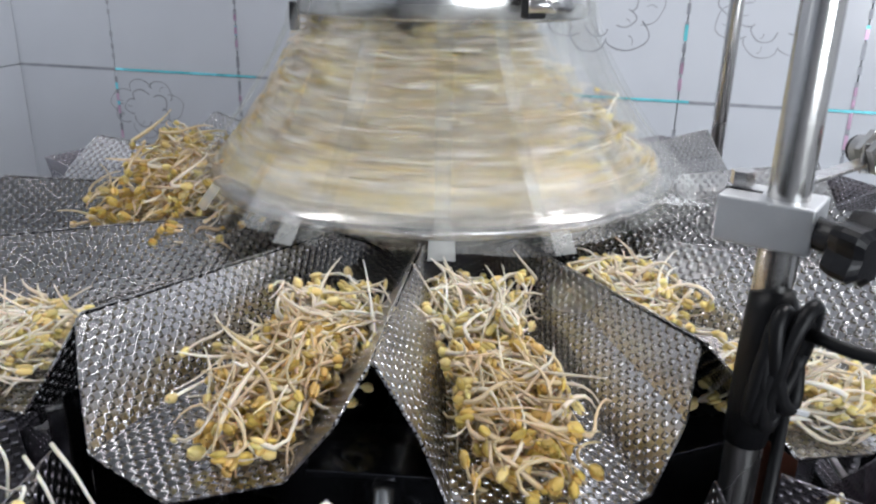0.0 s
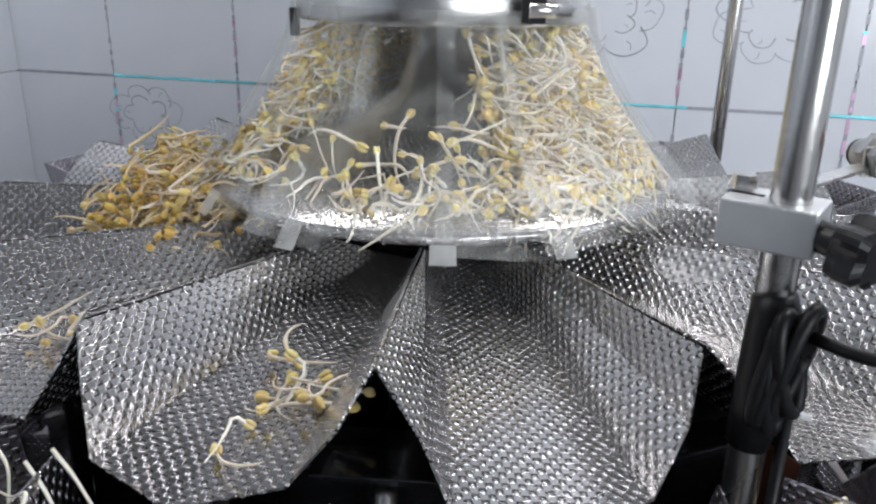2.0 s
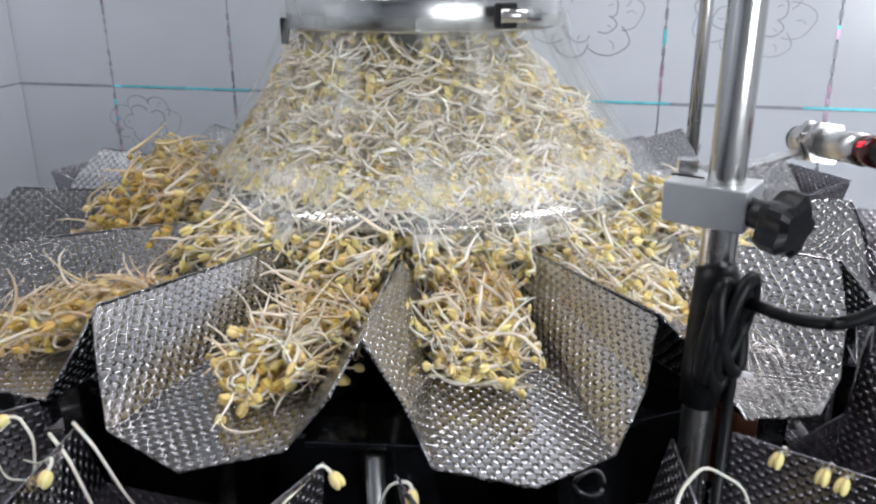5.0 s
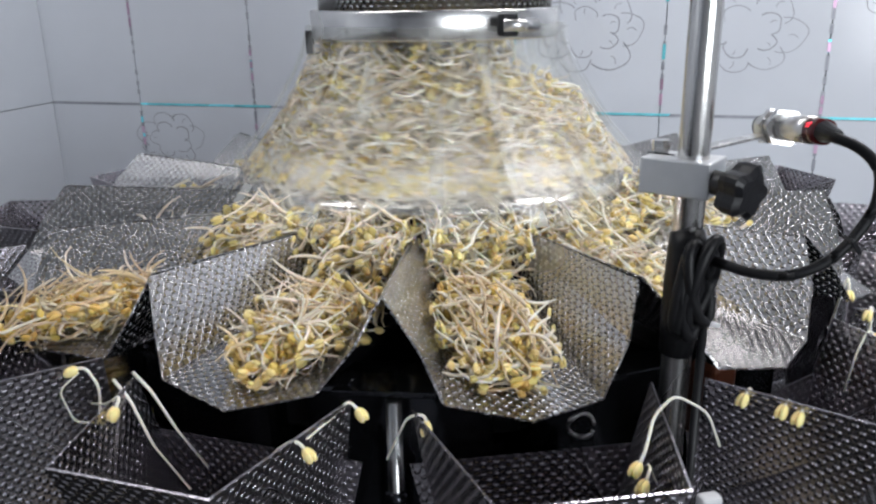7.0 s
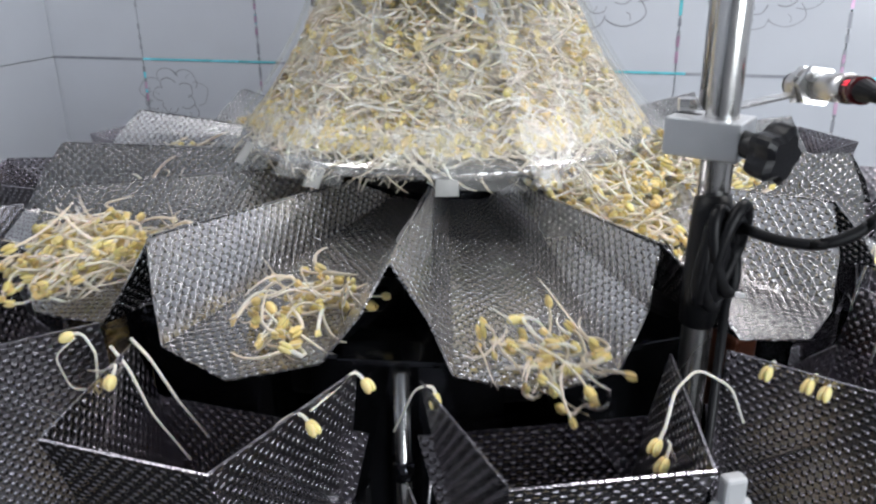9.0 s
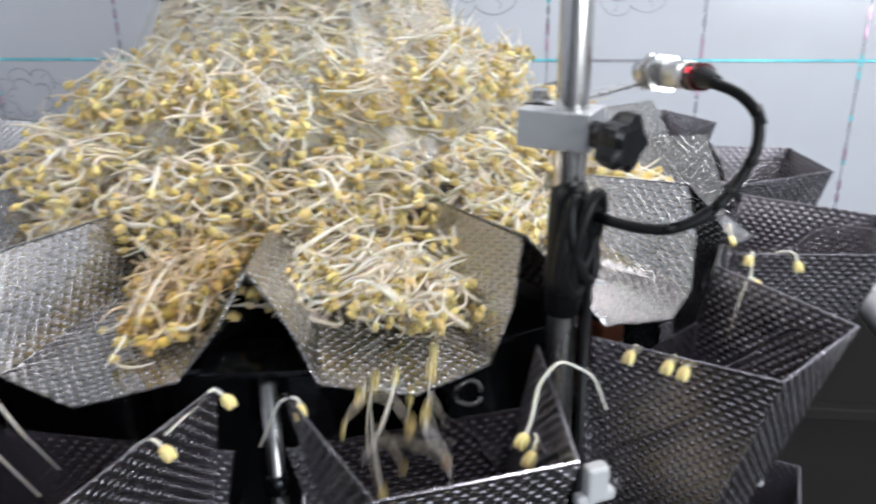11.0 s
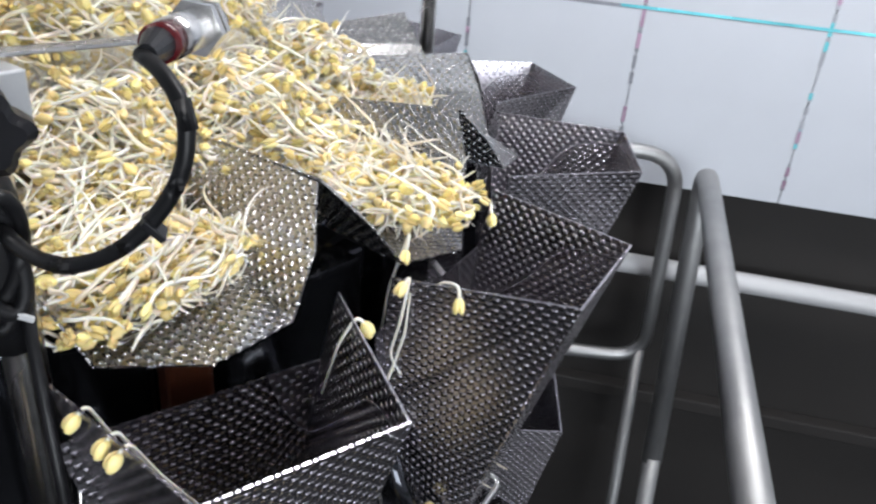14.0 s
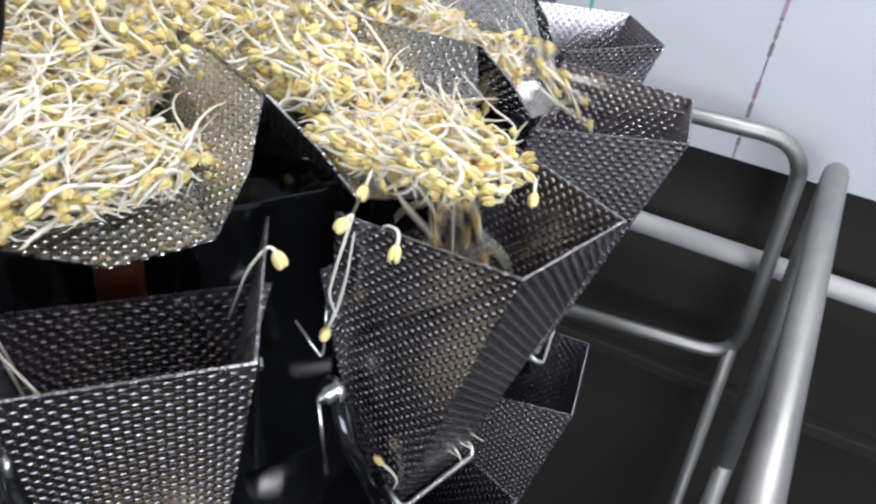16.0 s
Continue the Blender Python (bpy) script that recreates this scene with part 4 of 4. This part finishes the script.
def motions():
    # the cone turns with its load
    walk(cone, [(t, pose(0, 0, 0, 0, 0, a)) for t, a in SPIN])
    for n, k in enumerate((-4.4, 0.9, 1.7, 2.5, 3.3, 4.1, 5.0, 6.1, 7.0, 7.9, 8.8)):
        ride(k, DENSE[n % 2], L_MOUND)
    for n, k in enumerate((-3.5, -2.7, -1.2, -0.3, 0.3)):
        ride(k, THIN[n % 2], "a few bean sprouts scattered on the cone")
    for n in range(9):
        ride(1 + 1.55 * n, LOW[n % 2], L_MOUND, 4.2 + 0.13 * n, 0.36 + 0.1 * n)
    for n in range(13):
        ride(0.5 + 1.08 * n, FULL[n % 3], L_MOUND, 9.0 + 0.08 * n, 0.4 + 0.07 * n)
    # first load, in the pans as the clip begins
    drop = [(2.2, 0.475), (2.6, 0.475)]
    flow(-1, OLD[0], L_OLD, [(0, 0.352), (0.85, 0.354), (1.05, 0.385), (1.25, 0.42), (1.4, 0.45), (1.55, 0.475)] + drop)
    flow(-1, SPILLS[0], L_SPILL, [(0, 0.285), (0.85, 0.288), (1.1, 0.35), (1.25, 0.4), (1.45, 0.44), (1.65, 0.475)] + drop, turn=30)
    flow(0, OLD[1], L_OLD, [(0, 0.372), (0.85, 0.374), (1.0, 0.4), (1.15, 0.43), (1.3, 0.46), (1.4, 0.475)] + drop)
    flow(0, SPILLS[1], L_SPILL, [(0, 0.262), (0.85, 0.264), (1.1, 0.32), (1.3, 0.375), (1.5, 0.41), (1.7, 0.44), (1.9, 0.475)] + drop, turn=-20)
    flow(1, SPILLS[2], L_SPILL, [(0, 0.262), (0.9, 0.265), (1.3, 0.35), (1.6, 0.42), (1.9, 0.455)] + drop)
    flow(1, SPILLS[0], L_PAN, [(0, 0.40), (0.9, 0.402), (1.3, 0.43), (1.6, 0.46)] + drop, turn=60)
    flow(-2, SPILLS[1], L_PAN, [(0, 0.405), (0.9, 0.406), (1.4, 0.435), (1.8, 0.46)] + drop)
    # a load thrown off the cone at three seconds
    for k, me, rows in (
        (-1, SPILLS[1], [(2.5, 0.17), (2.8, 0.24), (3.1, 0.272), (3.7, 0.282), (4.6, 0.32), (5.8, 0.348), (6.9, 0.36), (7.2, 0.372), (7.45, 0.395), (7.65, 0.425), (7.85, 0.475), (8.5, 0.475)]),
        (-1, OLD[1], [(2.5, 0.17), (2.8, 0.235), (3.1, 0.252), (3.9, 0.26), (4.6, 0.3), (5.8, 0.335), (6.9, 0.352), (7.2, 0.37), (7.5, 0.395), (7.8, 0.415), (8.2, 0.43), (8.6, 0.45), (8.9, 0.475)]),
        (0, SPILLS[2], [(2.5, 0.17), (2.8, 0.24), (3.1, 0.268), (3.7, 0.275), (4.6, 0.31), (5.8, 0.335), (6.2, 0.362), (6.9, 0.372), (7.3, 0.38), (7.6, 0.4), (7.8, 0.425), (8.0, 0.475), (8.5, 0.475)]),
        (0, OLD[0], [(4.2, 0.19), (4.6, 0.25), (5.8, 0.305), (6.2, 0.335), (6.9, 0.35), (7.3, 0.372), (7.6, 0.395), (7.8, 0.412), (8.0, 0.425), (8.2, 0.438), (8.6, 0.455), (8.9, 0.475)]),
        (1, SPILLS[1], [(2.5, 0.17), (2.9, 0.235), (3.2, 0.25), (4.2, 0.27), (5.8, 0.275), (6.9, 0.29), (7.3, 0.33), (7.7, 0.38), (8.0, 0.408), (8.3, 0.425), (8.7, 0.475)]),
        (1, SPILLS[0], [(2.5, 0.18), (2.9, 0.25), (3.3, 0.258), (4.2, 0.262), (7.0, 0.265), (9.0, 0.27), (16.0, 0.275)]),
        (2, SPILLS[1], [(2.5, 0.18), (2.9, 0.25), (3.3, 0.26), (7.0, 0.265), (9.0, 0.27), (16.0, 0.275)]),
        (-2, OLD[0], [(2.5, 0.17), (2.9, 0.24), (3.6, 0.27), (4.6, 0.34), (5.8, 0.395), (7.0, 0.405), (7.5, 0.425), (7.8, 0.45), (8.1, 0.475), (8.7, 0.475)]),
    ):
        flow(k, me, L_SPILL, rows, before="tube", slot=0.55 + 0.06 * k, turn=17 * k)
    # a thick fringe that hangs out under the film until the cone turns again
    for k, n, rows in (
        (-2, 1, [(4.3, 0.19), (4.8, 0.226), (6.9, 0.23), (7.3, 0.262), (7.7, 0.33), (8.2, 0.37), (9.2, 0.43), (9.6, 0.475)]),
        (-1, 1, [(4.3, 0.19), (4.8, 0.222), (6.9, 0.228), (7.2, 0.26), (7.5, 0.33), (7.75, 0.4), (8.0, 0.43), (8.3, 0.475)]),
        (0, 0, [(4.3, 0.19), (4.8, 0.22), (6.9, 0.226), (7.2, 0.26), (7.5, 0.34), (7.7, 0.4), (7.9, 0.43), (8.2, 0.475)]),
        (1, 0, [(4.3, 0.19), (4.8, 0.228), (6.9, 0.235), (9.0, 0.24), (16.0, 0.245)]),
    ):
        flow(k, OVER[n], "bean sprouts hanging out under the film", rows, before="tube", slot=0.5 + 0.07 * k, turn=10 * k, lift=0.012)
    # the next one, over the second gap
    for k, me, rows in (
        (-1, LIGHT[0], [(5.2, 0.2), (5.8, 0.262), (6.9, 0.268), (7.3, 0.285), (7.8, 0.34), (8.2, 0.365), (9.4, 0.385), (10.3, 0.398), (10.7, 0.43), (11.1, 0.475)]),
        (0, LIGHT[1], [(5.2, 0.2), (5.8, 0.255), (6.9, 0.262), (7.3, 0.29), (7.8, 0.37), (8.2, 0.385), (9.0, 0.43), (9.5, 0.475)]),
        (-2, LIGHT[0], [(5.2, 0.2), (5.8, 0.25), (7.3, 0.26), (8.2, 0.3), (10.0, 0.4), (10.6, 0.45), (11.0, 0.475)]),
    ):
        flow(k, me, L_SPILL, rows, before="tube", slot=0.6 + 0.1 * k, turn=25)
    # the last load, which fills the pans to the end
    for n, (k, me, rows) in enumerate((
        (-1, OLD[0], [(9.6, 0.19), (10.3, 0.255), (10.7, 0.29), (11.0, 0.325), (11.5, 0.345), (12.5, 0.36), (16.0, 0.37)]),
        (-1, SPILLS[2], [(9.8, 0.2), (10.3, 0.245), (11.0, 0.262), (16.0, 0.275)]),
        (0, MIXED, [(9.6, 0.19), (10.3, 0.25), (10.7, 0.285), (11.0, 0.345), (11.5, 0.376), (12.5, 0.384), (15.3, 0.386), (16.0, 0.39)]),
        (0, SPILLS[0], [(9.8, 0.2), (10.3, 0.248), (11.0, 0.275), (12.0, 0.29), (16.0, 0.295)]),
        (1, PILES[1], [(9.6, 0.19), (10.3, 0.25), (11.0, 0.28), (11.5, 0.31), (12.2, 0.355), (13.0, 0.374), (15.3, 0.376), (16.0, 0.384)]),
        (1, PILES[0], [(9.9, 0.19), (10.5, 0.24), (11.5, 0.27), (12.5, 0.295), (13.0, 0.3), (16.0, 0.305)]),
        (2, PILES[2], [(9.6, 0.19), (10.3, 0.25), (11.0, 0.29), (11.8, 0.33), (12.5, 0.36), (13.0, 0.374), (15.1, 0.378), (15.4, 0.4), (15.7, 0.412), (16.0, 0.42)]),
        (2, PILES[1], [(9.9, 0.19), (10.5, 0.24), (11.5, 0.27), (12.5, 0.295), (13.0, 0.3), (16.0, 0.305)]),
        (3, PILES[0], [(9.6, 0.19), (10.5, 0.25), (11.8, 0.27), (13.0, 0.29), (16.0, 0.295)]),
        (3, SPILLS[1], [(9.9, 0.19), (10.5, 0.26), (11.8, 0.3), (12.5, 0.33), (14.0, 0.335), (15.3, 0.34), (16.0, 0.375)]),
        (4, SPILLS[2], [(9.6, 0.19), (10.5, 0.24), (13.0, 0.25), (16.0, 0.255)]),
        (-2, SPILLS[1], [(9.6, 0.19), (10.3, 0.24), (11.0, 0.265), (16.0, 0.28)]),
    )):
        flow(k, me, L_PAN, rows, before="tube", slot=0.45 + 0.055 * n, turn=31 * n)
    for n, k in enumerate((-3, -2, -1, 0, 1, 2, 3)):
        flow(k, BULGE[1 if k > 0 else 0], "thick heap of bean sprouts bulging out under the film", [(9.9, 0.17), (10.2, 0.232), (11.5, 0.24), (16.0, 0.246)], before="tube", slot=0.5 + 0.08 * n, turn=12 * n, lift=0.01)
    for n, k in enumerate((-3.3, -2.3, -1.4, -0.5, 0.4, 1.3, 2.2, 3.1)):
        flow(k, OVER[(n + 1) % 2], "thick heap of bean sprouts pushing out the film", [(10.0, 0.12), (10.25, 0.176), (11.5, 0.18), (16.0, 0.186)], before="tube", slot=0.6 + 0.07 * n, turn=15 * n, lift=0.004 + 0.006 * (n % 3))
    for n, k in enumerate((-2.6, -1.2, 0.1, 1.5, 2.8)):
        flow(k, OVER[n % 2], "heap of bean sprouts pushing out the film", [(10.0, 0.1), (10.25, 0.125), (11.5, 0.13), (16.0, 0.135)], before="tube", slot=0.7 + 0.07 * n, turn=21 * n, lift=0.035 + 0.006 * (n % 2))
    # heaps that stay on their pans
    for k, late in ((-3, -0.2), (-4, 0.1)):
        flow(k, OLD_HEAP[-3 - k], "browned bean sprouts heaped beside the cone", [(0.0, 0.25), (3.0, 0.253), (5.7 + late, 0.262), (6.1 + late, 0.33), (6.5 + late, 0.41), (6.9 + late, 0.475)], turn=40 * k)
        flow(k, LIGHT[0], "a few bean sprouts left on a pan", [(5.4, 0.2), (5.9, 0.25), (6.4, 0.28), (16.0, 0.29)], before="tube", slot=0.5 - 0.06 * k, turn=40 * k)
    for k, r, me in ((-5, 0.26, SPILLS[0]), (5, 0.255, SPILLS[1]), (6, 0.25, SPILLS[2])):
        flow(k, me, L_PAN, [(0.0, r), (3.0, r + 0.003), (8.0, r + 0.008), (16.0, r + 0.012)], turn=40 * k)
    flow(2, BULGE[1], L_SPILL, [(2.6, 0.2), (2.9, 0.244), (3.2, 0.262), (8.0, 0.264), (16.0, 0.266)], before="tube", slot=0.75, turn=20, lift=0.004)
    # strands that fall from the lips into the hoppers
    for n, (k, t, r) in enumerate(((-1, 1.35, 0.37), (0, 1.55, 0.38), (0, 5.7, 0.37), (0, 5.95, 0.36), (-1, 7.3, 0.37), (-1, 7.55, 0.36), (-1, 7.85, 0.36), (0, 7.5, 0.37), (0, 7.75, 0.37), (0, 8.05, 0.36),
                                   (0, 7.85, 0.37), (0, 7.95, 0.36), (-1, 7.95, 0.36), (1, 7.75, 0.36), (1, 7.95, 0.35), (-1, 10.3, 0.38), (-1, 10.6, 0.37), (0, 10.45, 0.35), (0, 10.85, 0.34), (0, 11.2, 0.36), (0, 11.35, 0.36), (0, 11.6, 0.37), (2, 15.35, 0.37), (2, 15.65, 0.36), (2, 15.9, 0.37), (2, 16.0, 0.36), (3, 15.9, 0.35), (2, 12.45, 0.36), (1, 12.4, 0.35), (2, 12.2, 0.34), (1, 15.3, 0.36), (2, 15.5, 0.37), (2, 15.8, 0.37), (3, 15.6, 0.35))):
        ob = clump(DRIP[n % 2], "bean sprouts falling from a pan into its hopper")
        a = math.degrees(ang(k))
        at = lambda rr, z, tip: pose(*polar(rr, ang(k) + 0.03 * (n % 3 - 1), z), 0, 0, a) @ pose(0, 0, 0, tip)
        w0 = in_tube(k, 0.35 + 0.04 * n) @ pose(0, -0.175, 0.06)
        first = [(0.0, at(r, -0.05, 6))] if t < 2 else [(0.0, w0), (t - 1.5, w0), (t - 1.25, pose(0, 0, 0.26, 0, 0, a) @ pose(0, 0, 0, 58)), (t - 1.0, at(0.19, 0.015, 8)), (t - 0.8, at(0.25, -0.045, 8))]
        walk(ob, first + [(t - 0.25, at(r, -0.05, 6)), (t, at(0.425, -0.052, 12)), (t + 0.12, at(0.442, -0.075, 55)), (t + 0.22, at(0.448, -0.13, 82)), (t + 0.34, at(0.45, -0.24, 88)), (t + 0.45, at(0.45, -0.27, 88)), (max(16.0, t + 0.5), at(0.45, -0.27, 88))])


for n, (k, r) in enumerate(((-1, 0.375), (-1, 0.33), (-2, 0.36))):
    ob = new("bean_sprout_clump", SPARSE[n % 2])
    ob.matrix_world = station(k, r, 0.001, 0, 60 * n)
    tagged(ob, "a few stray bean sprouts stuck to a dimpled pan", "bean sprouts", "bean sprout clumps", "stuff")

# ---- single sprouts caught on the hopper edges ----
def stray(x, y, z, path, label="single bean sprout caught on a hopper edge", bean=True):
    """A sprout whose stem follows path (offsets in metres) from its bean."""
    th = thing("bean_sprout", pose(x, y, z), label, "bean sprout", "stray bean sprouts")
    pts = rounded([(0, 0, 0)] + path, 0.006, 5) if len(path) > 1 else [(0, 0, 0)] + path
    part("stem", tube_path(pts, [0.0012 - 0.0006 * i / len(pts) for i in range(len(pts))], 7), STEM, th, "pale stem", True)
    if not bean:
        return th
    d = (Vector((0, 0, 0)) - Vector(path[0])).normalized()
    bm = bmesh.new()
    for side in (-1, 1):
        g = bmesh.ops.create_uvsphere(bm, u_segments=12, v_segments=8, radius=1)
        mm = Matrix.Translation(d * 0.003) @ d.to_track_quat("Z", "Y").to_matrix().to_4x4() @ pose(side * 0.0015, 0, 0, 0, side * 6, 0)
        bmesh.ops.transform(bm, matrix=mm @ Matrix.Diagonal((0.0021, 0.0035, 0.0051, 1)), verts=g["verts"])
    part("bean", bm, BEAN, th, "yellow split bean", True)
    return th


for x, y, z, p in (
    (0.207, -0.424, -0.058, [(0.004, 0.003, 0.006), (0.012, 0.01, -0.02), (0.02, 0.012, -0.05)]),
    (0.226, -0.4395, -0.058, [(0.004, 0.003, 0.006), (0.014, 0.008, -0.02), (0.016, 0.014, -0.05)]),
    (0.2335, -0.446, -0.059, [(0.004, 0.003, 0.006), (0.012, 0.012, -0.02), (0.03, 0.012, -0.04)]),
    (-0.243, -0.395, -0.052, [(0.006, 0.002, 0.002), (0.018, -0.006, -0.01), (0.022, -0.02, -0.03), (0.0, -0.012, -0.034), (-0.012, -0.004, -0.014), (0.0, 0.004, -0.004)]),
    (-0.195, -0.445, -0.055, [(0.003, 0.004, 0.008), (-0.012, 0.014, -0.004), (-0.03, 0.03, -0.012)]),
    (-0.041, -0.444, -0.057, [(-0.006, 0.004, 0.006), (-0.016, -0.012, 0.001), (-0.026, -0.036, 0.002)]),
    (-0.066, -0.49, -0.057, [(-0.006, 0.004, 0.006), (-0.02, 0.006, -0.004), (-0.034, 0.012, -0.03)]),
    (0.122, -0.5, -0.06, [(0.004, 0.004, 0.004), (0.012, 0.02, 0.02), (0.026, 0.03, 0.028), (0.044, 0.024, 0.02), (0.05, 0.016, 0.002)]),
    (0.125, -0.505, -0.068, [(0.004, 0.004, 0.006), (0.006, 0.02, 0.0), (0.02, 0.02, -0.03)]),
    (0.332, -0.338, -0.055, [(-0.004, 0.001, 0.006), (-0.014, -0.006, -0.01), (-0.022, -0.012, -0.04)]),
    (0.343, -0.284, -0.142, [(0.006, 0.002, 0.02), (0.012, -0.004, 0.05), (0.014, 0.0, 0.085)]),
    (0.386, -0.302, -0.058, [(0.0, 0.006, 0.008), (-0.012, 0.016, 0.004), (-0.02, 0.02, -0.02)]),
    (0.352, -0.29, -0.056, [(0.004, 0.004, 0.006), (0.0, -0.006, -0.02), (-0.006, -0.004, -0.05), (0.002, -0.01, -0.06)]),
    (0.352, -0.256, -0.052, [(0.002, 0.01, 0.012), (-0.01, 0.004, -0.03), (-0.014, 0.0, -0.07)]),
):
    stray(x, y, z, p)
stray(0.002, -0.455, -0.06, [(0.0, 0.002, 0.006), (-0.012, 0.006, 0.002), (-0.026, 0.008, -0.03)])
for x, y, z, p in (
    (-0.201, -0.399, -0.052, [(0.016, -0.012, -0.008), (0.036, -0.026, -0.03), (0.058, -0.038, -0.05)]),
    (-0.209, -0.412, -0.051, [(0.014, -0.01, -0.01), (0.03, -0.022, -0.036), (0.056, -0.034, -0.062)]),
):
    stray(x, y, z, p, "pale broken sprout stem hanging over a hopper edge", False)
wc = thing("plastic_clip", pose(0.15, -0.536, -0.06, 0, 0, 15), "small white plastic clip on a hopper corner", "clip")
part("clip_body", boxed(-0.006, 0.006, -0.004, 0.004, -0.014, 0.006, 0.002), PIPE_W, wc)
part("clip_wing", boxed(-0.011, 0.011, -0.003, 0.003, -0.016, -0.009, 0.002), PIPE_W, wc)
hr = thing("steel_ring", pose(0.106, -0.402, -0.092), "small bright steel ring hanging under a pan", "ring")
part("ring", tube_path([(0.009 * math.cos(q), 0.002 * math.sin(2 * q), 0.009 * math.sin(q)) for q in [2 * math.pi * i / 20 for i in range(20)]], 0.0018, 8), STEEL, hr, smooth=True)
motions()
